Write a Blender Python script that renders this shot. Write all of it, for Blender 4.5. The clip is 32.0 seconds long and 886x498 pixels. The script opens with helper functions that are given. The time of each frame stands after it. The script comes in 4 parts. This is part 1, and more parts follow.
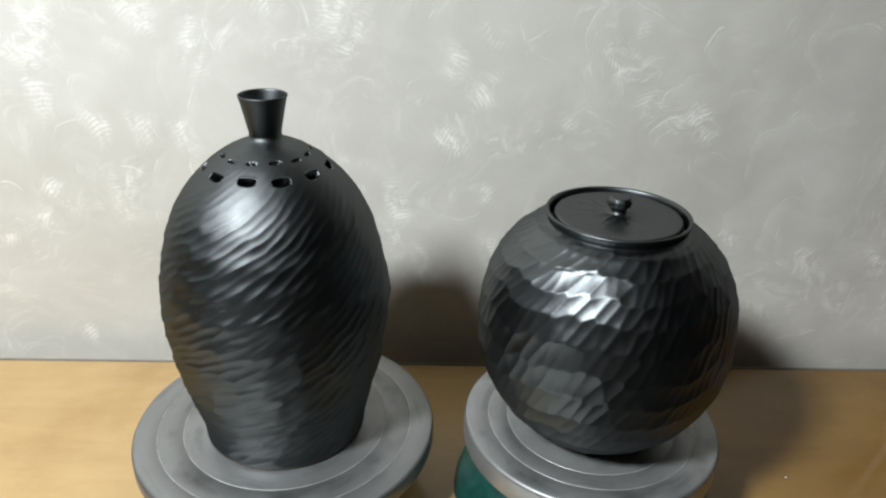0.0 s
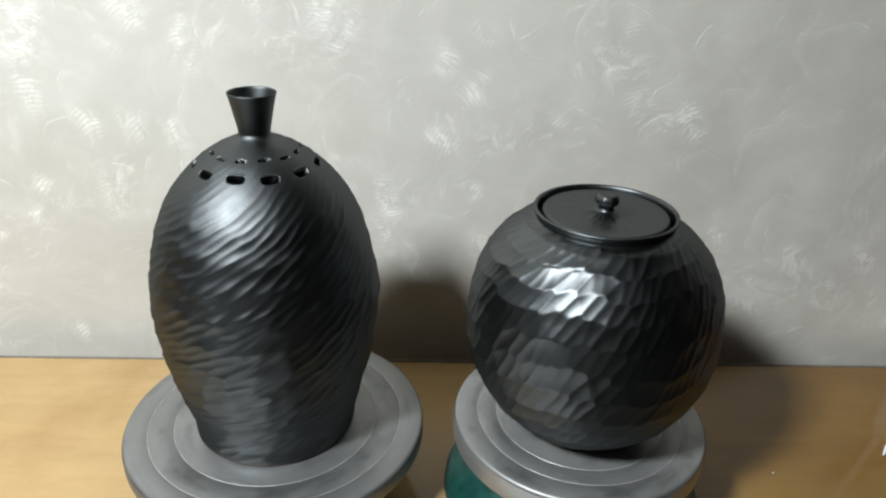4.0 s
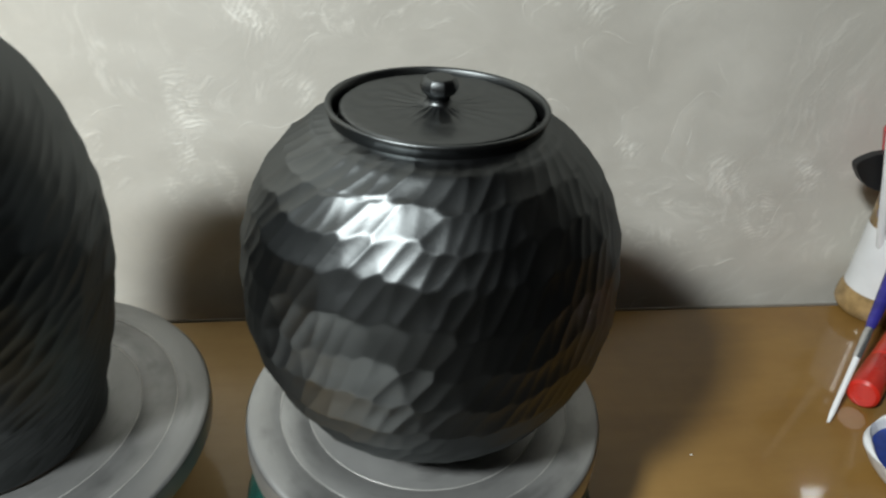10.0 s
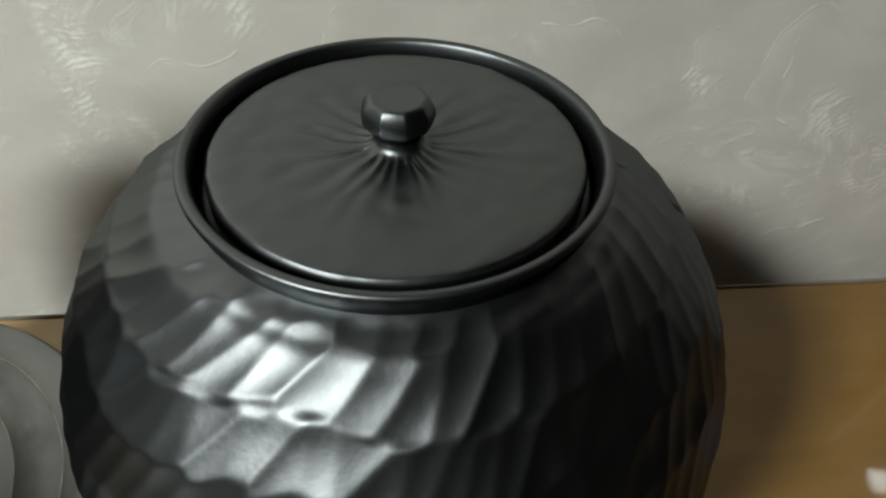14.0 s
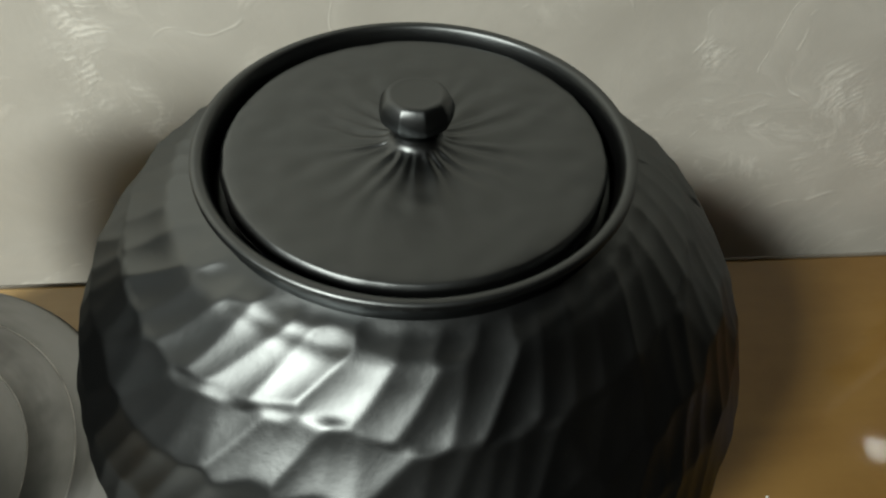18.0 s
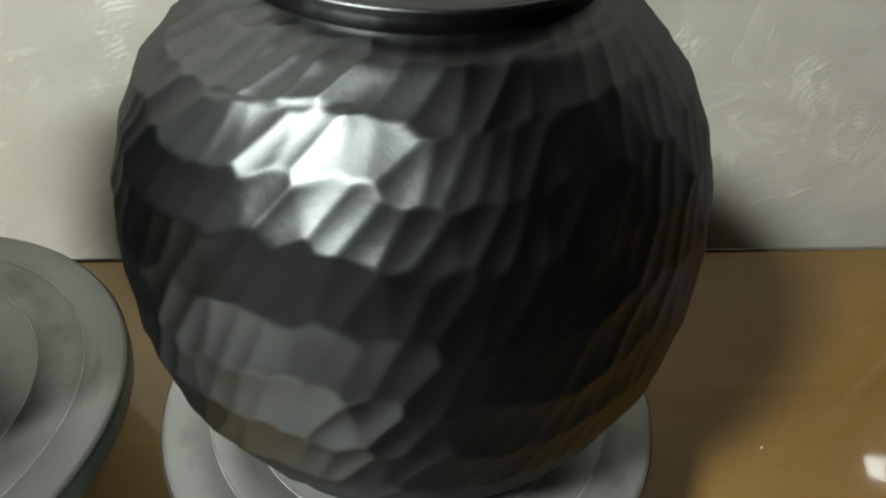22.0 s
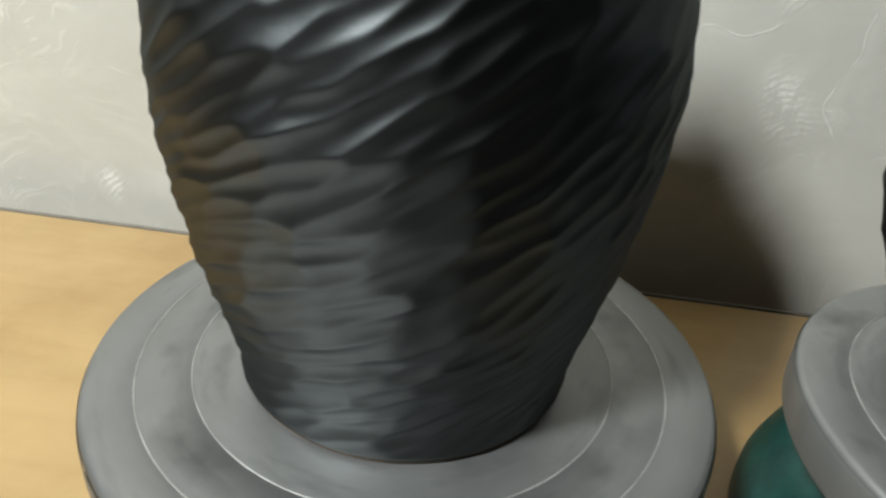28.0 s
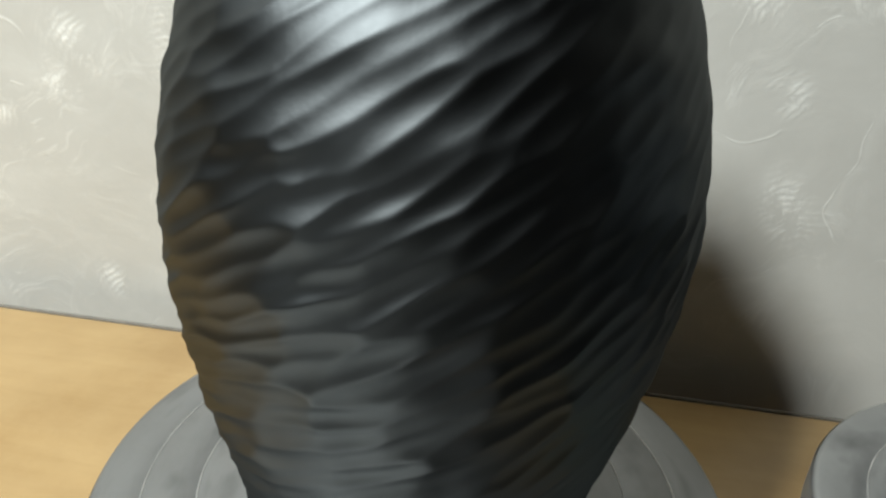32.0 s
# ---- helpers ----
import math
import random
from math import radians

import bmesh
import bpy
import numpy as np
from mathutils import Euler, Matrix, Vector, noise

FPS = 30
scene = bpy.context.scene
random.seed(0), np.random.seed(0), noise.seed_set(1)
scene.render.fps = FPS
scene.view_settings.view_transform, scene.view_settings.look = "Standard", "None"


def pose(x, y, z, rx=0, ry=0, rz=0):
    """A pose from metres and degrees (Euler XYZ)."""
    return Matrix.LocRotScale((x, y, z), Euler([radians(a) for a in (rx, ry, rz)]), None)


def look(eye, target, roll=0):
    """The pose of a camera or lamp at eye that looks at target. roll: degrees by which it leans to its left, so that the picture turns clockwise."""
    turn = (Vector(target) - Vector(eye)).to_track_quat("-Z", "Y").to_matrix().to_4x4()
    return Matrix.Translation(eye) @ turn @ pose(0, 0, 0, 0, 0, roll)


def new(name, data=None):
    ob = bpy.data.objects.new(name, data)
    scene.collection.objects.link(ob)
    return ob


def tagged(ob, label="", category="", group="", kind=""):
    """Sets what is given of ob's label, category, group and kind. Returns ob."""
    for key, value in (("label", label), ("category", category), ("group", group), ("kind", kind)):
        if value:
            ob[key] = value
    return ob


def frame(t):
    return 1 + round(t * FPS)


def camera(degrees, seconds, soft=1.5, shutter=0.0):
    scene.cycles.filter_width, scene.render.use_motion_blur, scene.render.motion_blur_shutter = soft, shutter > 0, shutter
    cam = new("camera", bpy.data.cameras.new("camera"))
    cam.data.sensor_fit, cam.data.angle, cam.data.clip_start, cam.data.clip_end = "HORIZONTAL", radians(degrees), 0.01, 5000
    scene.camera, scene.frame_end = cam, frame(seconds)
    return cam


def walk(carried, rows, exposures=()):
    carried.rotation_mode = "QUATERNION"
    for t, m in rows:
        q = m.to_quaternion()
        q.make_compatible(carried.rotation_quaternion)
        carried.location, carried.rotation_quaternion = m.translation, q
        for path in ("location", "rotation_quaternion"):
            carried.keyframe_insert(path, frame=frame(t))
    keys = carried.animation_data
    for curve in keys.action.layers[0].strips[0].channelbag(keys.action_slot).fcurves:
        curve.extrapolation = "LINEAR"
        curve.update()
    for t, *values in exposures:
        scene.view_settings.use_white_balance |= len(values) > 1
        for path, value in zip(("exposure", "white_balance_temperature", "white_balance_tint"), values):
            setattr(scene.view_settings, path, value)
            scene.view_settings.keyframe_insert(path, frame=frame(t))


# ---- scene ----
# ---------------------------------------------------------------- camera
cam = camera(62.28, 32.0, soft=2.3, shutter=0.5)
# seconds, place, tilt, lean, heading
STEPS = [
    (0, 0.1121, -0.7241, 0.4753, 64.39, 1.86, -2.00),
    (0.5, 0.1145, -0.7243, 0.4776, 64.35, 1.92, -2.18),
    (1, 0.1166, -0.7257, 0.4807, 64.16, 1.86, -2.09),
    (1.5, 0.1167, -0.7287, 0.4792, 64.19, 1.95, -2.35),
    (2, 0.1155, -0.7303, 0.4785, 64.44, 1.97, -2.40),
    (2.5, 0.1153, -0.7283, 0.4777, 64.35, 1.95, -2.38),
    (3, 0.1152, -0.7264, 0.4788, 64.25, 1.89, -2.24),
    (3.5, 0.1162, -0.7276, 0.4767, 64.30, 2.08, -2.51),
    (5.5, 0.1170, -0.7182, 0.4757, 63.73, 1.91, -2.03),
    (6, 0.1155, -0.7116, 0.4715, 63.54, 1.97, -2.31),
    (6.5, 0.1246, -0.6971, 0.4642, 62.79, 1.98, -2.14),
    (7, 0.1383, -0.6715, 0.4607, 61.32, 1.42, -1.69),
    (7.5, 0.1552, -0.6469, 0.4499, 59.90, 1.37, -1.98),
    (8, 0.1738, -0.6364, 0.4362, 59.19, 1.19, -1.90),
    (8.5, 0.1921, -0.6210, 0.4250, 59.35, 1.42, -2.88),
    (9, 0.2046, -0.6078, 0.4047, 59.98, 2.26, -3.70),
    (9.5, 0.2160, -0.5863, 0.3944, 59.07, 2.67, -4.44),
    (10, 0.2176, -0.5582, 0.3921, 58.55, 3.27, -7.96),
    (10.5, 0.2046, -0.5388, 0.3988, 59.02, 2.76, -11.15),
    (11, 0.1952, -0.5153, 0.3975, 57.46, 3.15, -12.40),
    (11.5, 0.2057, -0.4841, 0.3956, 55.73, 3.06, -11.34),
    (12, 0.2300, -0.4600, 0.3939, 54.40, 2.36, -8.23),
    (12.5, 0.2397, -0.4462, 0.3882, 53.52, 2.21, -7.83),
    (13, 0.2503, -0.4219, 0.3836, 51.47, 2.28, -7.01),
    (13.5, 0.2495, -0.3993, 0.3735, 48.81, 1.91, -6.56),
    (14, 0.2520, -0.3790, 0.3753, 46.67, 2.44, -6.72),
    (14.5, 0.2537, -0.3651, 0.3750, 44.80, 2.40, -6.68),
    (16.5, 0.2534, -0.3490, 0.3743, 41.71, 2.59, -6.11),
    (17, 0.2535, -0.3519, 0.3760, 41.81, 2.35, -5.66),
    (17.5, 0.2517, -0.3571, 0.3838, 41.77, 2.74, -6.34),
    (18, 0.2481, -0.3710, 0.3813, 43.31, 3.02, -6.96),
    (18.5, 0.2500, -0.3843, 0.3823, 44.06, 2.57, -6.31),
    (19, 0.2448, -0.4032, 0.3843, 44.74, 3.00, -7.28),
    (19.5, 0.2387, -0.4252, 0.3776, 46.53, 2.93, -7.32),
    (20, 0.2379, -0.4350, 0.3687, 48.02, 2.91, -7.16),
    (20.5, 0.2385, -0.4403, 0.3584, 49.24, 3.12, -7.47),
    (21, 0.2418, -0.4425, 0.3496, 51.33, 3.92, -7.98),
    (21.5, 0.2418, -0.4410, 0.3369, 51.70, 3.70, -7.52),
    (22, 0.2427, -0.4452, 0.3312, 51.76, 3.27, -6.69),
    (22.5, 0.2406, -0.4562, 0.3200, 53.37, 3.11, -6.40),
    (23, 0.2368, -0.4601, 0.3135, 55.29, 2.73, -6.80),
    (23.5, 0.2302, -0.4600, 0.2989, 59.50, 3.23, -8.43),
    (24, 0.2206, -0.4606, 0.2839, 62.89, 3.12, -9.26),
    (24.5, 0.2074, -0.4595, 0.2807, 64.74, 4.86, -11.46),
    (25, 0.1845, -0.4601, 0.2812, 65.77, 5.38, -12.82),
    (25.5, 0.1534, -0.4651, 0.2735, 66.16, 4.85, -11.06),
    (26, 0.1289, -0.4664, 0.2692, 64.40, 2.88, -5.90),
    (26.5, 0.1203, -0.4589, 0.2571, 62.17, 2.68, 3.73),
    (28.5, 0.0294, -0.4572, 0.2524, 60.51, 4.12, 6.73),
    (29, 0.0327, -0.4590, 0.2487, 61.16, 4.10, 6.39),
    (29.5, 0.0356, -0.4599, 0.2499, 61.74, 4.41, 5.76),
    (30, 0.0425, -0.4572, 0.2586, 61.89, 3.95, 6.04),
    (30.5, 0.0442, -0.4537, 0.2623, 62.99, 3.83, 6.58),
    (31, 0.0404, -0.4497, 0.2672, 63.22, 3.94, 6.39),
    (31.5, 0.0347, -0.4475, 0.2704, 64.14, 4.02, 6.05),
    (32, 0.0317, -0.4451, 0.2776, 65.12, 4.13, 6.49),
]


def carried_pose(x, y, z, tilt, lean, turn):
    return pose(x, y, z, tilt, 0, turn) @ pose(0, 0, 0, 0, 0, lean)


PATH = [(s[0], carried_pose(*s[1:])) for s in STEPS]
EXPOSURES = [(0.0, 0.04, 6450, 10), (7.0, 0.04, 6450, 9), (10.0, 0.05, 6700, 8), (12.0, -0.03, 6650, 6), (14.0, -0.2, 6850, 7), (16.5, -0.22, 7250, 8),
             (18.0, -0.24, 7250, 6), (20.0, -0.12, 7100, 4), (22.0, -0.08, 7050, 4), (24.0, 0.0, 7050, 5), (26.0, 0.0, 7100, 6), (29.0, -0.04, 6550, 7), (32.0, -0.04, 6600, 7)]
walk(cam, PATH, EXPOSURES)

# ---------------------------------------------------------------- light
world = bpy.data.worlds.new("world")
scene.world = world
world.use_nodes = True
world.node_tree.nodes["Background"].inputs[0].default_value = (0.9, 0.92, 1.0, 1)
world.node_tree.nodes["Background"].inputs[1].default_value = 0.0

panel = bpy.data.lights.new("ceiling_panel_light", "AREA")
panel.shape, panel.size, panel.size_y = "RECTANGLE", 0.24, 0.18
panel.energy, panel.color = 45.0, (0.90, 0.965, 1.0)
PANEL_AT = Vector((-0.62, -1.05, 1.29))
lamp = new("ceiling_panel_light", panel)
lamp.matrix_world = look(PANEL_AT, (-0.52, -0.15, -0.18))

# ---------------------------------------------------------------- helpers


def mat(name):
    m = bpy.data.materials.new(name)
    m.use_nodes = True
    nt = m.node_tree
    return m, nt, nt.nodes["Principled BSDF"]


def node(nt, kind, **values):
    n = nt.nodes.new(kind)
    for key, value in values.items():
        n.inputs[key].default_value = value
    return n


def ramp(nt, source, stops):
    r = nt.nodes.new("ShaderNodeValToRGB")
    el = r.color_ramp.elements
    el[0].position, el[0].color = stops[0][0], (*stops[0][1], 1)
    el[1].position, el[1].color = stops[-1][0], (*stops[-1][1], 1)
    for at, colour in stops[1:-1]:
        e = el.new(at)
        e.color = (*colour, 1)
    nt.links.new(source, r.inputs[0])
    return r.outputs[0]


def coords(nt, scale=(1, 1, 1)):
    tc = nt.nodes.new("ShaderNodeTexCoord")
    mp = nt.nodes.new("ShaderNodeMapping")
    mp.inputs["Scale"].default_value = scale
    nt.links.new(tc.outputs["Object"], mp.inputs[0])
    return mp.outputs[0]


def noise_tex(nt, vec, scale, detail=4.0, rough=0.55, distort=0.0):
    n = node(nt, "ShaderNodeTexNoise", Scale=scale, Detail=detail, Roughness=rough, Distortion=distort)
    nt.links.new(vec, n.inputs["Vector"])
    return n.outputs["Fac"]


def bump(nt, bsdf, height, strength, distance, below=None):
    b = node(nt, "ShaderNodeBump", Strength=strength, Distance=distance)
    nt.links.new(height, b.inputs["Height"])
    if below is not None:
        nt.links.new(below, b.inputs["Normal"])
    nt.links.new(b.outputs[0], bsdf.inputs["Normal"])
    return b.outputs[0]


def math_node(nt, op, a, b=None, c=None, clamp=False):
    n = nt.nodes.new("ShaderNodeMath")
    n.operation = op
    n.use_clamp = clamp
    for i, v in enumerate((a, b, c)):
        if v is None:
            continue
        if isinstance(v, (int, float)):
            n.inputs[i].default_value = v
        else:
            nt.links.new(v, n.inputs[i])
    return n.outputs[0]


def plain(name, colour, rough=0.5, metal=0.0, vary=0.15, scale=60.0, relief=0.15):
    """A plain surface with slight mottling, uneven gloss and a fine grain."""
    m, nt, b = mat(name)
    v = coords(nt)
    n = noise_tex(nt, v, scale, 5)
    lo = tuple(c * (1 - vary) for c in colour)
    hi = tuple(min(1, c * (1 + vary)) for c in colour)
    nt.links.new(ramp(nt, n, [(0.3, lo), (0.7, hi)]), b.inputs["Base Color"])
    n2 = noise_tex(nt, v, scale * 0.35, 3)
    r = nt.nodes.new("ShaderNodeMapRange")
    r.inputs["To Min"].default_value, r.inputs["To Max"].default_value = rough * 0.8, min(1, rough * 1.2)
    nt.links.new(n2, r.inputs["Value"])
    nt.links.new(r.outputs[0], b.inputs["Roughness"])
    b.inputs["Metallic"].default_value = metal
    if relief:
        bump(nt, b, noise_tex(nt, v, scale * 6, 4), relief, 0.0006)
    return m


def mesh_from(name, verts, faces, material, smooth=True):
    me = bpy.data.meshes.new(name)
    me.from_pydata(verts, [], faces)
    me.validate()
    if smooth:
        me.polygons.foreach_set("use_smooth", [True] * len(me.polygons))
    me.materials.append(material)
    me.update()
    return me


def part(name, data, material, parent, label="", sharp=38):
    """One mesh object under a thing or under a part."""
    if isinstance(data, bmesh.types.BMesh):
        me = bpy.data.meshes.new(name)
        bmesh.ops.recalc_face_normals(data, faces=data.faces)
        data.to_mesh(me)
        data.free()
        me.polygons.foreach_set("use_smooth", [True] * len(me.polygons))
        me.materials.append(material)
        me.set_sharp_from_angle(angle=radians(sharp))
    else:
        me = data
    ob = new(name, me)
    ob.parent = parent
    if label:
        tagged(ob, label)
    return ob


def thing(name, at, label, category, group="", kind="", turn=0.0):
    e = new(name)
    e.empty_display_size = 0.02
    e.matrix_world = pose(*at, 0, 0, turn)
    return tagged(e, label, category, group, kind)


def catmull(points, n):
    """Evenly spaced points along a smooth curve through (r, z) points."""
    p = np.array([2 * np.array(points[0]) - points[1], *points, 2 * np.array(points[-1]) - points[-2]], float)
    fine = []
    for i in range(1, len(p) - 2):
        t = np.linspace(0, 1, 24, endpoint=False)[:, None]
        a, b, c, d = p[i - 1], p[i], p[i + 1], p[i + 2]
        fine.append(0.5 * (2 * b + (c - a) * t + (2 * a - 5 * b + 4 * c - d) * t * t + (3 * b - 3 * c + d - a) * t ** 3))
    fine = np.vstack([*fine, p[-2][None]])
    s = np.concatenate([[0], np.cumsum(np.linalg.norm(np.diff(fine, axis=0), axis=1))])
    at = np.linspace(0, s[-1], n)
    return np.stack([np.interp(at, s, fine[:, 0]), np.interp(at, s, fine[:, 1])], 1), at


def lathe(name, rz, segs, material, shift=None, along=None, closed=False):
    """A turned body from (r, z) points; shift(angle, s, r, z) moves its skin along the normal."""
    rz = np.array(rz, float)
    n = len(rz)
    th = np.linspace(0, 2 * np.pi, segs, endpoint=False)
    T, R = np.meshgrid(th, rz[:, 0])
    Z = np.repeat(rz[:, 1][:, None], segs, 1)
    if shift is not None:
        S = np.repeat((along if along is not None else np.arange(n))[:, None], segs, 1)
        d = np.gradient(rz, axis=0)
        ln = np.linalg.norm(d, axis=1) + 1e-9
        nr, nz = (d[:, 1] / ln)[:, None], (-d[:, 0] / ln)[:, None]
        h = shift(T, S, R, Z)
        R, Z = R + h * nr, Z + h * nz
    v = np.stack([R * np.cos(T), R * np.sin(T), Z], 2).reshape(-1, 3)
    i = np.arange(n - 1)[:, None] * segs
    j = np.arange(segs)[None]
    k = (j + 1) % segs
    f = np.stack([i + j, i + k, i + segs + k, i + segs + j], 2).reshape(-1, 4)
    me = bpy.data.meshes.new(name)
    me.vertices.add(len(v))
    me.vertices.foreach_set("co", v.astype(np.float32).ravel())
    me.loops.add(f.size)
    me.loops.foreach_set("vertex_index", f.astype(np.int32).ravel())
    me.polygons.add(len(f))
    me.polygons.foreach_set("loop_start", np.arange(0, f.size, 4, dtype=np.int32))
    me.polygons.foreach_set("use_smooth", np.ones(len(f), dtype=bool))
    me.update(calc_edges=True)
    me.validate()
    me.materials.append(material)
    return me


def turned(name, points, segs, material, sharp=35):
    """A simple turned piece whose corners stay crisp."""
    me = lathe(name, points, segs, material)
    me.set_sharp_from_angle(angle=radians(sharp))
    return me


def lattice(ix, iy, iz):
    h = (ix * 374761393 + iy * 668265263 + iz * 2147483647 + 1442695041).astype(np.int64)
    h = (h ^ (h >> 13)) * 1274126177
    return ((h ^ (h >> 16)) & 0xFFFF) / 65535.0


def value_noise(x, y, z):
    fx, fy, fz = np.floor(x), np.floor(y), np.floor(z)
    ux, uy, uz = x - fx, y - fy, z - fz
    ux, uy, uz = (u * u * (3 - 2 * u) for u in (ux, uy, uz))
    fx, fy, fz = (q.astype(np.int64) for q in (fx, fy, fz))
    total = 0
    for a in (0, 1):
        for b in (0, 1):
            for c in (0, 1):
                w = (ux if a else 1 - ux) * (uy if b else 1 - uy) * (uz if c else 1 - uz)
                total = total + w * lattice(fx + a, fy + b, fz + c)
    return total * 2 - 1


def smooth(a, b, x):
    t = np.clip((x - a) / (b - a), 0, 1)
    return t * t * (3 - 2 * t)


def box_bm(sx, sy, sz, bevel=0.0, segments=2, at=(0, 0, 0)):
    bm = bmesh.new()
    bmesh.ops.create_cube(bm, size=1.0, matrix=Matrix.Translation(at) @ Matrix.Diagonal((sx, sy, sz, 1)))
    if bevel:
        bmesh.ops.bevel(bm, geom=bm.edges[:], offset=bevel, segments=segments, affect="EDGES", profile=0.5)
    return bm


def rod(points, radii, segs=20):
    """A round rod along points, with a radius at each, closed at both ends."""
    bm = bmesh.new()
    pts = [Vector(p) for p in points]
    rings = []
    for i, p in enumerate(pts):
        d = (pts[min(i + 1, len(pts) - 1)] - pts[max(i - 1, 0)]).normalized()
        u = d.cross(Vector((0, 0, 1)))
        u = u.normalized() if u.length > 1e-3 else Vector((1, 0, 0))
        w = d.cross(u)
        rings.append([bm.verts.new(p + radii[i] * (math.cos(a) * u + math.sin(a) * w)) for a in np.linspace(0, 2 * math.pi, segs, endpoint=False)])
    for a, b in zip(rings, rings[1:]):
        for i in range(segs):
            bm.faces.new((a[i], a[(i + 1) % segs], b[(i + 1) % segs], b[i]))
    bm.faces.new(rings[0])
    bm.faces.new(rings[-1])
    return bm


# ---------------------------------------------------------------- materials


def ceramic(name, lo, hi, ior, most, share, loose, pale):
    """Black smoke-fired clay, burnished: nearly no colour of its own under a close, even sheen."""
    m, nt, b = mat(name)
    v = coords(nt)
    big = noise_tex(nt, v, 22, 3)
    nt.links.new(ramp(nt, big, [(at, tuple(pale * c for c in colour)) for at, colour in ((0.3, (0.0022, 0.0023, 0.0024)), (0.55, (0.0030, 0.0031, 0.0032)), (0.75, (0.0050, 0.0047, 0.0043)))]), b.inputs["Base Color"])
    b.inputs["Specular IOR Level"].default_value = 0.0
    b.inputs["Roughness"].default_value = 0.8
    sheen = nt.nodes.new("ShaderNodeBsdfAnisotropic")
    sheen.distribution = "BECKMANN"
    r = nt.nodes.new("ShaderNodeMapRange")
    r.inputs["From Min"].default_value, r.inputs["From Max"].default_value = 0.3, 0.7
    r.inputs["To Min"].default_value, r.inputs["To Max"].default_value = lo, hi
    nt.links.new(noise_tex(nt, v, 70, 4), r.inputs["Value"])
    nt.links.new(r.outputs[0], sheen.inputs["Roughness"])
    sheen.inputs["Color"].default_value = (0.93, 0.985, 1.0, 1)
    bend = bump(nt, b, noise_tex(nt, v, 420, 5), 0.10, 0.0004)
    nt.links.new(bend, sheen.inputs["Normal"])
    # a wider, weaker lobe round the first: the rubbed skin is uneven
    wide = nt.nodes.new("ShaderNodeBsdfAnisotropic")
    wide.distribution = "BECKMANN"
    wide.inputs["Roughness"].default_value = loose
    wide.inputs["Color"].default_value = (0.93, 0.985, 1.0, 1)
    nt.links.new(bend, wide.inputs["Normal"])
    lobes = nt.nodes.new("ShaderNodeMixShader")
    lobes.inputs[0].default_value = share
    nt.links.new(sheen.outputs[0], lobes.inputs[1])
    nt.links.new(wide.outputs[0], lobes.inputs[2])
    rim = node(nt, "ShaderNodeFresnel", IOR=ior)
    both = nt.nodes.new("ShaderNodeMixShader")
    nt.links.new(math_node(nt, "MINIMUM", rim.outputs[0], most), both.inputs[0])
    nt.links.new(b.outputs[0], both.inputs[1])
    nt.links.new(lobes.outputs[0], both.inputs[2])
    nt.links.new(both.outputs[0], nt.nodes["Material Output"].inputs["Surface"])
    return m


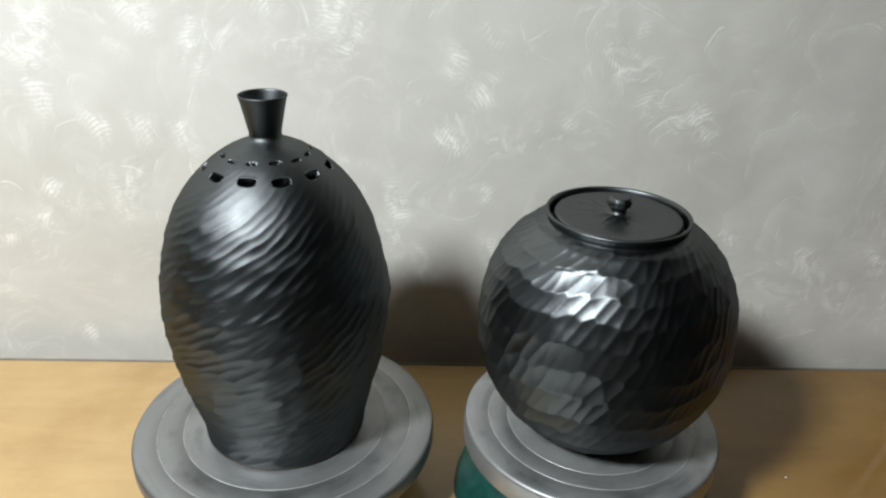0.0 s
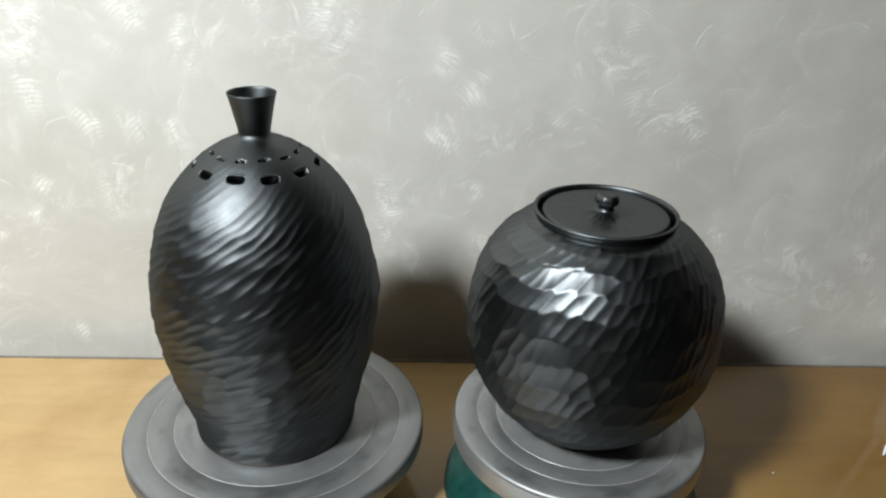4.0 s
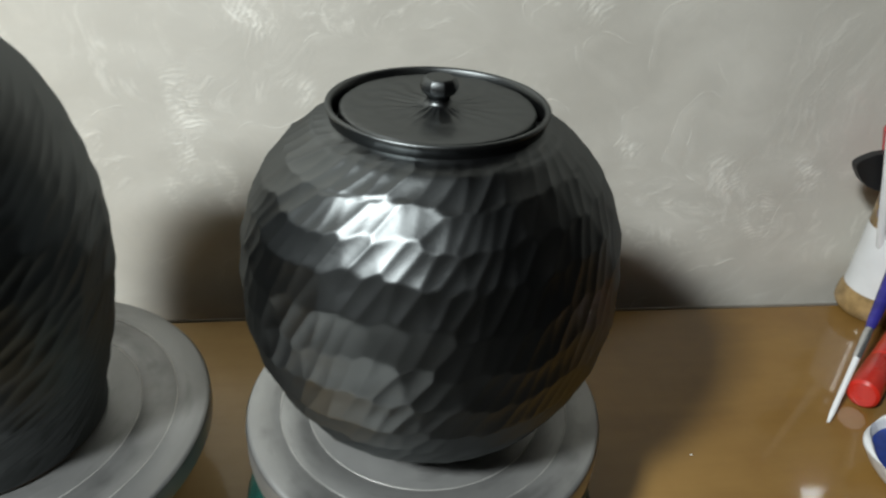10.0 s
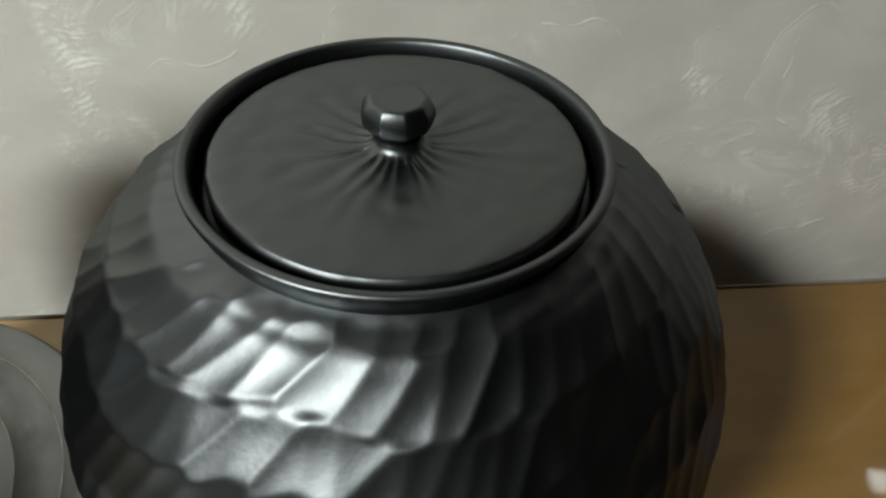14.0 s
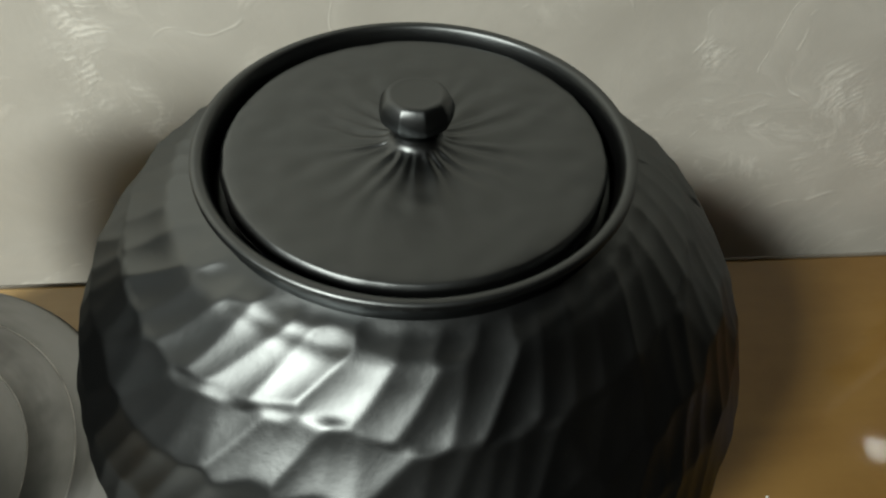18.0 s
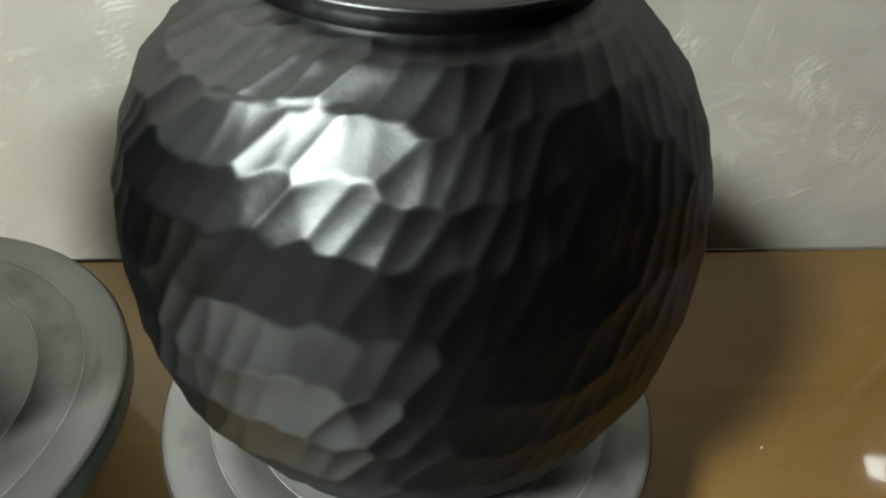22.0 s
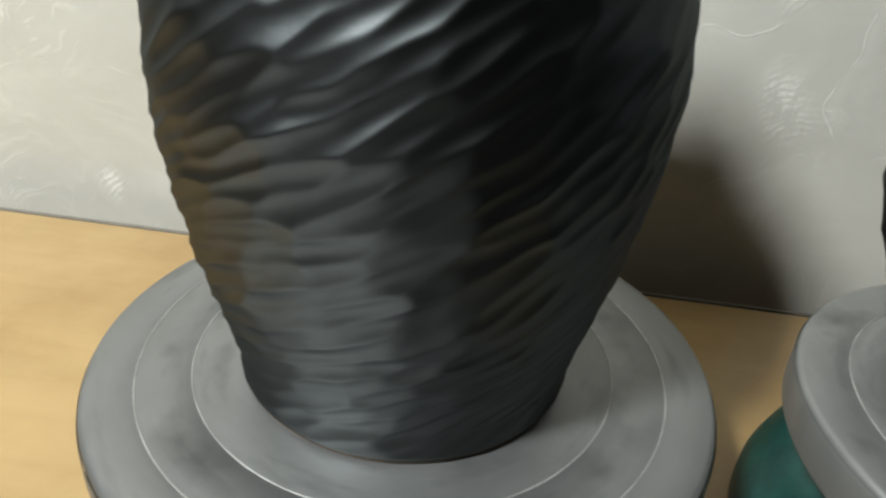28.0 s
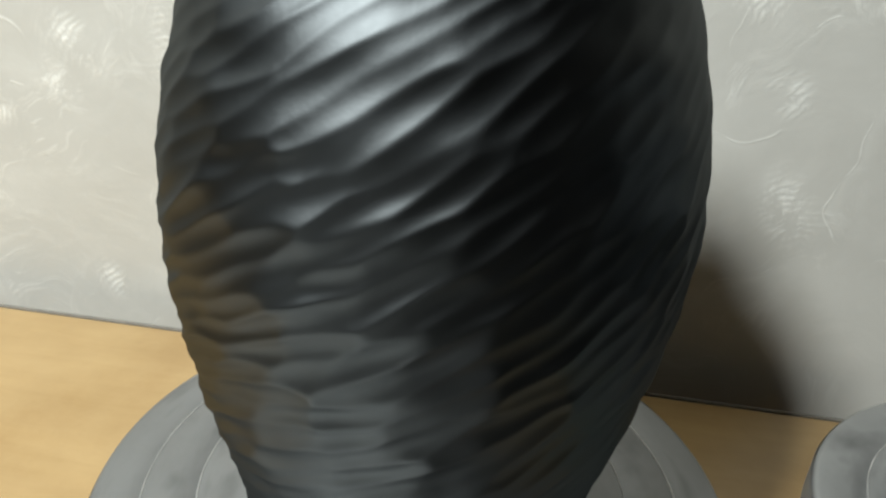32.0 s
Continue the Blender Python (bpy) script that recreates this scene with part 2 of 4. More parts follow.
def plaster():
    """Pearly trowelled plaster; "polish" marks where the trowel pressed and burnished it."""
    m, nt, b = mat("trowelled_plaster")
    v = coords(nt)
    warp = node(nt, "ShaderNodeTexNoise", Scale=7.0, Detail=3.0)
    nt.links.new(v, warp.inputs["Vector"])
    mix = nt.nodes.new("ShaderNodeMix")
    mix.data_type = "VECTOR"
    mix.inputs["Factor"].default_value = 0.12
    nt.links.new(v, mix.inputs["A"])
    nt.links.new(warp.outputs["Color"], mix.inputs["B"])
    wv = mix.outputs["Result"]
    slant = nt.nodes.new("ShaderNodeMapping")
    slant.inputs["Rotation"].default_value = (0, 0.8, 0)
    slant.inputs["Scale"].default_value = (1.0, 1.0, 1.5)
    nt.links.new(wv, slant.inputs[0])
    patches = noise_tex(nt, slant.outputs[0], 19, 6, 0.66)
    # short bowed sweeps of the trowel, each patch in a direction of its own
    wisp = None
    for scale, shift, grain in ((11.0, 0.0, 34.0), (17.0, 3.7, 46.0)):
        moved = nt.nodes.new("ShaderNodeMapping")
        moved.inputs["Location"].default_value = (shift, 0, shift)
        nt.links.new(wv, moved.inputs[0])
        cell = node(nt, "ShaderNodeTexVoronoi", Scale=scale, Randomness=1.0)
        nt.links.new(moved.outputs[0], cell.inputs["Vector"])
        local = nt.nodes.new("ShaderNodeVectorMath")
        local.operation = "SUBTRACT"
        nt.links.new(moved.outputs[0], local.inputs[0])
        nt.links.new(cell.outputs["Position"], local.inputs[1])
        pick = nt.nodes.new("ShaderNodeSeparateColor")
        nt.links.new(cell.outputs["Color"], pick.inputs[0])
        spin = nt.nodes.new("ShaderNodeVectorRotate")
        spin.rotation_type = "Y_AXIS"
        nt.links.new(local.outputs[0], spin.inputs["Vector"])
        nt.links.new(math_node(nt, "MULTIPLY_ADD", pick.outputs[0], 2.2, -0.3), spin.inputs["Angle"])
        axes = nt.nodes.new("ShaderNodeSeparateXYZ")
        nt.links.new(spin.outputs[0], axes.inputs[0])
        bow = math_node(nt, "MULTIPLY_ADD", math_node(nt, "MULTIPLY", axes.outputs["X"], axes.outputs["X"]), 9.0, axes.outputs["Z"])
        join = nt.nodes.new("ShaderNodeCombineXYZ")
        nt.links.new(axes.outputs["X"], join.inputs["X"])
        nt.links.new(math_node(nt, "MULTIPLY", pick.outputs[1], 9.0), join.inputs["Y"])
        nt.links.new(math_node(nt, "MULTIPLY", bow, 3.6), join.inputs["Z"])
        line = math_node(nt, "MULTIPLY_ADD", noise_tex(nt, join.outputs[0], grain, 5, 0.62), 4.2, -2.2, clamp=True)
        fade = math_node(nt, "MULTIPLY_ADD", cell.outputs["Distance"], -2.6, 1.55, clamp=True)
        sweep = math_node(nt, "MULTIPLY", math_node(nt, "MULTIPLY", line, fade), math_node(nt, "MULTIPLY_ADD", pick.outputs[2], 1.7, -0.55, clamp=True))
        wisp = sweep if wisp is None else math_node(nt, "ADD", wisp, sweep)
        # the bowed edge where the blade lifted: a fine ridge round a pale crescent
        reach = math_node(nt, "SQRT", math_node(nt, "MULTIPLY_ADD", axes.outputs["X"], math_node(nt, "MULTIPLY", axes.outputs["X"], 0.45), math_node(nt, "MULTIPLY", axes.outputs["Z"], axes.outputs["Z"])))
        inset = math_node(nt, "SUBTRACT", math_node(nt, "MULTIPLY_ADD", pick.outputs[1], 0.20 / scale, 0.16 / scale), reach)
        upper = math_node(nt, "MULTIPLY_ADD", axes.outputs["Z"], 90.0, -0.5, clamp=True)
        some = math_node(nt, "MULTIPLY", upper, math_node(nt, "MULTIPLY_ADD", pick.outputs[2], -4.0, 2.2, clamp=True))
        ridge = math_node(nt, "MULTIPLY_ADD", math_node(nt, "ABSOLUTE", inset), -1100.0, 1.0, clamp=True)
        pale = math_node(nt, "MULTIPLY", math_node(nt, "MULTIPLY", inset, 300.0, clamp=True), math_node(nt, "MULTIPLY_ADD", inset, -75.0, 1.0, clamp=True))
        broke = math_node(nt, "MULTIPLY_ADD", noise_tex(nt, v, 60, 2), 5.0, -2.0, clamp=True)
        wisp = math_node(nt, "ADD", wisp, math_node(nt, "MULTIPLY", some, math_node(nt, "MULTIPLY_ADD", math_node(nt, "MULTIPLY", ridge, broke), 0.8, math_node(nt, "MULTIPLY", pale, 0.22))))
    cloud = noise_tex(nt, v, 3.2, 4)
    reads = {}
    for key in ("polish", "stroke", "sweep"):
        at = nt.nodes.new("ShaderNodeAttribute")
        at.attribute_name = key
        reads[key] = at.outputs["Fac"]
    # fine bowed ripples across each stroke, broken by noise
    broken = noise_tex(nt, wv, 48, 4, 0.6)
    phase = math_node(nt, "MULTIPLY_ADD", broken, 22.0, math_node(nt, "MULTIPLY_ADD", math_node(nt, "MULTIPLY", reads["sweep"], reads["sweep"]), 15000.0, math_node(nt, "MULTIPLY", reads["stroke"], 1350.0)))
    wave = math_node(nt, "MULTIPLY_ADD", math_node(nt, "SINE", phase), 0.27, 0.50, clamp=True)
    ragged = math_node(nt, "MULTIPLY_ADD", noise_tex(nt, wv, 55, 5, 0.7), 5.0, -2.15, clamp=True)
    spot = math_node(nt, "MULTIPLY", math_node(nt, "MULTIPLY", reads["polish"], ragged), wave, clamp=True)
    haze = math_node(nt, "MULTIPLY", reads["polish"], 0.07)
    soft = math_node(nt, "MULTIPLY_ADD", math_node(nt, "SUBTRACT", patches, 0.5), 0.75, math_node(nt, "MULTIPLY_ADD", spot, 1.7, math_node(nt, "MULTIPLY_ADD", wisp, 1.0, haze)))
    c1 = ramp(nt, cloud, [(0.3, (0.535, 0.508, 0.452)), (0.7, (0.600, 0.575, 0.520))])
    # trowel marks are also whitened here: their glints are put into the colour
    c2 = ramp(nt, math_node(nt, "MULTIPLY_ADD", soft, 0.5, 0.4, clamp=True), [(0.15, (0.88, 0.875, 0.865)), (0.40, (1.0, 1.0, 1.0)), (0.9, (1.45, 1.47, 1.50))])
    mul = nt.nodes.new("ShaderNodeMix")
    mul.data_type, mul.blend_type = "RGBA", "MULTIPLY"
    mul.inputs["Factor"].default_value = 1.0
    nt.links.new(c1, mul.inputs["A"])
    nt.links.new(c2, mul.inputs["B"])
    nt.links.new(mul.outputs["Result"], b.inputs["Base Color"])
    rr = nt.nodes.new("ShaderNodeMapRange")
    rr.inputs["From Min"].default_value, rr.inputs["From Max"].default_value = -0.3, 0.8
    rr.inputs["To Min"].default_value, rr.inputs["To Max"].default_value = 0.62, 0.30
    nt.links.new(soft, rr.inputs["Value"])
    nt.links.new(rr.outputs[0], b.inputs["Roughness"])
    first = bump(nt, b, soft, 0.14, 0.004)
    bump(nt, b, noise_tex(nt, v, 260, 4), 0.10, 0.001, first)
    return m


def varnished_wood():
    """Pale varnished plywood top, grain along its length, with worn and damp patches."""
    m, nt, b = mat("varnished_wood")
    v = coords(nt, (1.2, 9.0, 9.0))
    flat = coords(nt)
    grain = noise_tex(nt, v, 9, 7, 0.62, 0.6)
    fig = noise_tex(nt, coords(nt, (0.8, 4.0, 4.0)), 4, 4, 0.5, 1.2)
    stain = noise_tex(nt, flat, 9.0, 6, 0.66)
    c = ramp(nt, grain, [(0.28, (0.470, 0.308, 0.135)), (0.5, (0.490, 0.326, 0.147)), (0.75, (0.505, 0.340, 0.158))])
    # the top turns darker and browner towards one end, with a ragged edge
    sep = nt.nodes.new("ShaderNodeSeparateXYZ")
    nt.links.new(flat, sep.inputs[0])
    end_mask = math_node(nt, "MULTIPLY_ADD", noise_tex(nt, flat, 5.0, 4), 0.5, math_node(nt, "MULTIPLY_ADD", sep.outputs["X"], 1.9, 0.15), clamp=True)
    end_tone = ramp(nt, end_mask, [(0.30, (1.0, 1.0, 1.0)), (0.62, (0.59, 0.52, 0.37)), (1.0, (0.46, 0.385, 0.235))])
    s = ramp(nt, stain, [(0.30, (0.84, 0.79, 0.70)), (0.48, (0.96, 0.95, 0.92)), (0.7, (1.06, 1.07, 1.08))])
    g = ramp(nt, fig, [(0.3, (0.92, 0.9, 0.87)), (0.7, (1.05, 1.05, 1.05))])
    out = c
    for other in (s, g, end_tone):
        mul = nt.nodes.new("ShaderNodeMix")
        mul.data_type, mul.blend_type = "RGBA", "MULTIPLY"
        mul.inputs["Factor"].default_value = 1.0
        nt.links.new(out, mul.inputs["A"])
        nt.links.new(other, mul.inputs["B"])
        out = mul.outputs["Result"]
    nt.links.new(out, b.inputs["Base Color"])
    r = nt.nodes.new("ShaderNodeMapRange")
    r.inputs["To Min"].default_value, r.inputs["To Max"].default_value = 0.22, 0.5
    nt.links.new(noise_tex(nt, flat, 14, 4), r.inputs["Value"])
    nt.links.new(r.outputs[0], b.inputs["Roughness"])
    b.inputs["Coat Weight"].default_value = 0.55
    b.inputs["Specular IOR Level"].default_value = 0.25
    b.inputs["Coat Roughness"].default_value = 0.07
    bump(nt, b, grain, 0.03, 0.0004)
    return m


def turned_metal(name, colour, rough):
    """Grey cast aluminium, turned on a lathe and smeared with dried slip."""
    m, nt, b = mat(name)
    v = coords(nt)
    rad = nt.nodes.new("ShaderNodeVectorMath")
    rad.operation = "LENGTH"
    flat = nt.nodes.new("ShaderNodeMapping")
    flat.inputs["Scale"].default_value = (1, 1, 0)
    nt.links.new(v, flat.inputs[0])
    nt.links.new(flat.outputs[0], rad.inputs[0])
    ring = nt.nodes.new("ShaderNodeTexNoise")
    ring.noise_dimensions = "1D"
    ring.inputs["Scale"].default_value, ring.inputs["Detail"].default_value = 900, 3
    nt.links.new(rad.outputs["Value"], ring.inputs["W"])
    # wiped round and round: marks run along the turn
    way = nt.nodes.new("ShaderNodeVectorMath")
    way.operation = "NORMALIZE"
    nt.links.new(flat.outputs[0], way.inputs[0])
    turn = nt.nodes.new("ShaderNodeSeparateXYZ")
    nt.links.new(way.outputs[0], turn.inputs[0])

    def wiped(around, outward):
        c = nt.nodes.new("ShaderNodeCombineXYZ")
        nt.links.new(math_node(nt, "MULTIPLY", turn.outputs["X"], around), c.inputs["X"])
        nt.links.new(math_node(nt, "MULTIPLY", turn.outputs["Y"], around), c.inputs["Y"])
        nt.links.new(math_node(nt, "MULTIPLY", rad.outputs["Value"], outward), c.inputs["Z"])
        return c.outputs[0]

    smear = math_node(nt, "MULTIPLY_ADD", noise_tex(nt, wiped(2.2, 60.0), 1.0, 5, 0.6), 0.6, math_node(nt, "MULTIPLY", noise_tex(nt, v, 19, 5, 0.6), 0.4))
    lo, hi = tuple(c * 0.84 for c in colour), tuple(min(1, c * 1.15) for c in colour)
    nt.links.new(ramp(nt, smear, [(0.3, lo), (0.5, colour), (0.75, hi)]), b.inputs["Base Color"])
    b.inputs["Metallic"].default_value = 0.7
    rub = nt.nodes.new("ShaderNodeMapRange")
    rub.inputs["From Min"].default_value, rub.inputs["From Max"].default_value = 0.55, 0.78
    rub.inputs["To Min"].default_value, rub.inputs["To Max"].default_value = 1.0, 0.62
    nt.links.new(noise_tex(nt, wiped(1.8, 75.0), 1.0, 3, 0.5), rub.inputs["Value"])
    dirty = nt.nodes.new("ShaderNodeMix")
    dirty.data_type, dirty.blend_type = "RGBA", "MULTIPLY"
    dirty.inputs["Factor"].default_value = 1.0
    nt.links.new(b.inputs["Base Color"].links[0].from_socket, dirty.inputs["A"])
    # slip rubbed into the track between the scribed rings
    track = math_node(nt, "SUBTRACT", 1.0, math_node(nt, "DIVIDE", math_node(nt, "ABSOLUTE", math_node(nt, "SUBTRACT", rad.outputs["Value"], 0.0950)), 0.0135), clamp=True)
    blot = math_node(nt, "MULTIPLY_ADD", noise_tex(nt, wiped(2.6, 34.0), 1.0, 3, 0.5), 5.0, -2.4, clamp=True)
    stain = math_node(nt, "MULTIPLY_ADD", math_node(nt, "MULTIPLY", track, blot), -0.50, 1.0)
    nt.links.new(math_node(nt, "MULTIPLY", rub.outputs[0], stain), dirty.inputs["B"])
    nt.links.new(dirty.outputs["Result"], b.inputs["Base Color"])
    r = nt.nodes.new("ShaderNodeMapRange")
    r.inputs["To Min"].default_value, r.inputs["To Max"].default_value = rough - 0.08, rough + 0.12
    nt.links.new(smear, r.inputs["Value"])
    nt.links.new(r.outputs[0], b.inputs["Roughness"])
    bump(nt, b, ring.outputs["Fac"], 0.1, 0.0003)
    return m


CERAMIC = ceramic("black_ceramic", 0.36, 0.44, 1.98, 0.15, 0.22, 0.58, 1.0)
SMOKED = ceramic("smoked_black_ceramic", 0.43, 0.50, 1.84, 0.127, 0.30, 0.61, 0.7)
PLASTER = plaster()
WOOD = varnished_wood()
METAL = turned_metal("turned_aluminium", (0.255, 0.255, 0.25), 0.42)
METAL_PALE = turned_metal("pale_turned_aluminium", (0.33, 0.33, 0.322), 0.45)
METAL_RIM = turned_metal("bright_turned_rim", (0.40, 0.395, 0.38), 0.36)
SCRIBE = plain("scribed_line_bright", (0.50, 0.49, 0.47), 0.42, 0.6, 0.35)
GREEN = plain("green_hammer_paint", (0.006, 0.046, 0.038), 0.35, 0.0, 0.3, 120, 0.4)
BLACK_IRON = plain("black_cast_iron", (0.014, 0.014, 0.014), 0.5, 0.0, 0.3, 90, 0.4)
CLAY = plain("bare_clay", (0.42, 0.27, 0.17), 0.8, 0.0, 0.2)
SMOKED_CLAY = plain("smoke_stained_clay", (0.10, 0.068, 0.046), 0.8, 0.0, 0.4)
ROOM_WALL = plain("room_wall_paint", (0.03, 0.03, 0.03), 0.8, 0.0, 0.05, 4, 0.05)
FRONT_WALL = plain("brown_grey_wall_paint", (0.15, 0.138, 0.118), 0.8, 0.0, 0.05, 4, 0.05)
FLOOR_MAT = plain("grey_concrete_floor", (0.07, 0.066, 0.06), 0.7, 0.0, 0.2, 8)
WHITE_GLAZE = plain("white_glaze", (0.74, 0.75, 0.76), 0.16, 0.0, 0.05, 40, 0.05)
AMBER_GLAZE = plain("amber_ash_glaze", (0.30, 0.20, 0.09), 0.18, 0.0, 0.5, 55, 0.1)
BROWN = plain("dark_brown_wood", (0.09, 0.045, 0.02), 0.5, 0.0, 0.3, 80)
BLUE = plain("blue_plastic", (0.02, 0.05, 0.32), 0.3, 0.0, 0.1)
INDIGO = plain("indigo_lacquer", (0.035, 0.03, 0.22), 0.22, 0.0, 0.3)
WHITE_PLASTIC = plain("white_plastic", (0.78, 0.79, 0.8), 0.35, 0.0, 0.04)
SILVER = plain("silver_ferrule", (0.75, 0.75, 0.76), 0.25, 0.9, 0.08)
STEEL = plain("bright_steel", (0.78, 0.79, 0.80), 0.30, 1.0, 0.05, 60, 0.05)
RED = plain("red_plastic", (0.55, 0.022, 0.012), 0.28, 0.0, 0.1)
PINK = plain("pink_plastic", (0.52, 0.07, 0.075), 0.4, 0.0, 0.15)
BROWN_GLAZE = plain("dark_brown_glaze", (0.055, 0.03, 0.014), 0.25, 0.0, 0.4, 90, 0.1)
RUBBER = plain("black_rubber", (0.012, 0.012, 0.013), 0.45, 0.0, 0.2)
BLUE_LIQUID = plain("blue_glaze_pool", (0.01, 0.035, 0.22), 0.12, 0.0, 0.4, 40)
BENCH_WHITE = plain("white_bench_laminate", (0.86, 0.85, 0.82), 0.5, 0.0, 0.05, 9)
EDGE = plain("dark_edge_line", (0.20, 0.18, 0.15), 0.8)

# ---------------------------------------------------------------- room
TABLE_BACK = -0.0345
LEAN = 0.0144


def slab(name, lo, hi, material, label, category, kind="structure", bevel=0.0):
    lo, hi = Vector(lo), Vector(hi)
    d = hi - lo
    me = bpy.data.meshes.new(name)
    bm = box_bm(d.x, d.y, d.z, bevel, 2, (lo + hi) / 2)
    bmesh.ops.recalc_face_normals(bm, faces=bm.faces)
    bm.to_mesh(me)
    bm.free()
    me.materials.append(material)
    return tagged(new(name, me), label, category, "", kind)


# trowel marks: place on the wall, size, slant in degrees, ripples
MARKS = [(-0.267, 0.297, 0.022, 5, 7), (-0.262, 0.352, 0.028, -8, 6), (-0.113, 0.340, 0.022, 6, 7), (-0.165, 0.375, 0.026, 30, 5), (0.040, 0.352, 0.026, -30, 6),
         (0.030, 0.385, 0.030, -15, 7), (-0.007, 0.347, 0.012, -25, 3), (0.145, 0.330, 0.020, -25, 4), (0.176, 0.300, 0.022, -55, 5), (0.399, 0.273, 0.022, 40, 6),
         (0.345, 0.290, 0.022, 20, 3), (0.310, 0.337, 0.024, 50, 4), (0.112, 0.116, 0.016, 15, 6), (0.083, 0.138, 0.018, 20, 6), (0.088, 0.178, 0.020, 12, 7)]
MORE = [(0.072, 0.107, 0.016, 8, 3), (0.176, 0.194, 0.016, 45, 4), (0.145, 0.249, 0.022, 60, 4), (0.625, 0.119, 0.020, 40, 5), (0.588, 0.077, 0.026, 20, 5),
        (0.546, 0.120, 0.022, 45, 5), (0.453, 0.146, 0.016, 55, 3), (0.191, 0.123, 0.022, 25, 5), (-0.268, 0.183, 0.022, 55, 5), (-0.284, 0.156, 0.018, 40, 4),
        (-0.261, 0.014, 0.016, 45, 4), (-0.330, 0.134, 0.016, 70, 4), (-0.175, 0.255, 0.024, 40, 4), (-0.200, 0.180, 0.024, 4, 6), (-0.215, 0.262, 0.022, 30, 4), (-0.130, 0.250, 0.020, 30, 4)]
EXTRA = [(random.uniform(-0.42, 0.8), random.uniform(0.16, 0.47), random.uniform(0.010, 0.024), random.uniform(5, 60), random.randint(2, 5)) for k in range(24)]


def plaster_wall():
    """The wall behind the table: a gently uneven skin with thickness, leaning back a little."""
    x0, x1, z0, z1 = -3.2, 3.6, -0.75, 2.6
    xs = np.unique(np.concatenate([np.linspace(x0, -0.6, 12), np.linspace(-0.6, 1.0, 480), np.linspace(1.0, x1, 12)]))
    zs = np.unique(np.concatenate([np.linspace(z0, -0.1, 8), np.linspace(-0.1, 0.6, 240), np.linspace(0.6, z1, 10)]))
    X, Z = np.meshgrid(xs, zs)
    edge = smooth(-0.6, -0.5, X) * (1 - smooth(0.9, 1.0, X))
    wob = value_noise(X * 11, 0 * X, Z * 11) * 0.0016 + value_noise(X * 34 + 3, 0 * X + 5, Z * 34) * 0.0005
    Y = LEAN * Z + wob * edge
    n, m = X.shape
    front = np.stack([X, Y, Z], 2).reshape(-1, 3)
    back = [(x0, 0.15, z0), (x1, 0.15, z0), (x1, 0.15, z1), (x0, 0.15, z1)]
    i = np.arange(n - 1)[:, None] * m
    j = np.arange(m - 1)[None]
    f = np.stack([i + j, i + j + 1, i + m + j + 1, i + m + j], 2).reshape(-1, 4).tolist()
    k = n * m
    f.append([k + 3, k + 2, k + 1, k])
    f.append([*range(0, m), k + 1, k][::-1])
    f.append([*range((n - 1) * m, n * m), k + 2, k + 3])
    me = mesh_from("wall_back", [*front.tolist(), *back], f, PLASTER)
    me.set_sharp_from_angle(angle=radians(40))
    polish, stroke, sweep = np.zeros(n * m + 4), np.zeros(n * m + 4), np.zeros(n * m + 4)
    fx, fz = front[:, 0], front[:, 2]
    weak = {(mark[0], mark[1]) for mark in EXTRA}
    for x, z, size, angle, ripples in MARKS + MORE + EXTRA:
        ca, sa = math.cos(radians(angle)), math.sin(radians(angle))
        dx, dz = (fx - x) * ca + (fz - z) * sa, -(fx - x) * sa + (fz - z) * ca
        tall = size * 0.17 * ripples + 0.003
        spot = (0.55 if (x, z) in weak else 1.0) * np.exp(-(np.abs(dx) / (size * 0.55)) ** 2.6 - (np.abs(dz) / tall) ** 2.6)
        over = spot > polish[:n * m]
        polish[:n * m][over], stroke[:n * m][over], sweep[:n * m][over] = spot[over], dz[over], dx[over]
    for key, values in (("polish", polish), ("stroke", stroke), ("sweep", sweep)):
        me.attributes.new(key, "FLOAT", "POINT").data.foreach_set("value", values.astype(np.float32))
    return tagged(new("wall_back", me), "pale grey-beige plaster wall with pearly trowel swirls", "wall", "", "structure")


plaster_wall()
# unseen walls and ceiling, toned to set what the black pots mirror
slab("wall_left", (-3.35, -2.6, -0.75), (-3.2, 0.15, 2.6), ROOM_WALL, "unseen dark grey side wall closing the room", "wall")
slab("wall_right", (3.6, -2.6, -0.75), (3.75, 0.15, 2.6), ROOM_WALL, "unseen dark grey side wall closing the room", "wall")
slab("wall_front", (-3.35, -2.75, -0.75), (3.75, -2.6, 2.6), FRONT_WALL, "unseen brownish-grey front wall closing the room", "wall")
slab("floor", (-3.35, -2.75, -0.9), (3.75, 0.15, -0.75), FLOOR_MAT, "bare grey concrete workshop floor", "floor")
slab("ceiling", (-3.35, -2.75, 2.6), (3.75, 0.15, 2.75), ROOM_WALL, "unseen dark ceiling closing the room", "ceiling")

def white_bench():
    """A low white-topped bench in front of the table, mirrored in both pots."""
    t = thing("white_bench", (-0.40, -0.80, -0.75), "low white-topped bench standing in front of the table", "bench")
    part("bench_top", box_bm(0.94, 0.60, 0.025, 0.004, 2, (0, 0, 0.4375)), BENCH_WHITE, t, "smooth white top", 10)
    for x in (-0.40, 0.40):
        for y in (-0.21, 0.21):
            part("leg", box_bm(0.04, 0.04, 0.425, 0.003, 2, (x, y, 0.2125)), BLACK_IRON, t, "black square leg", 10)
    return t


white_bench()


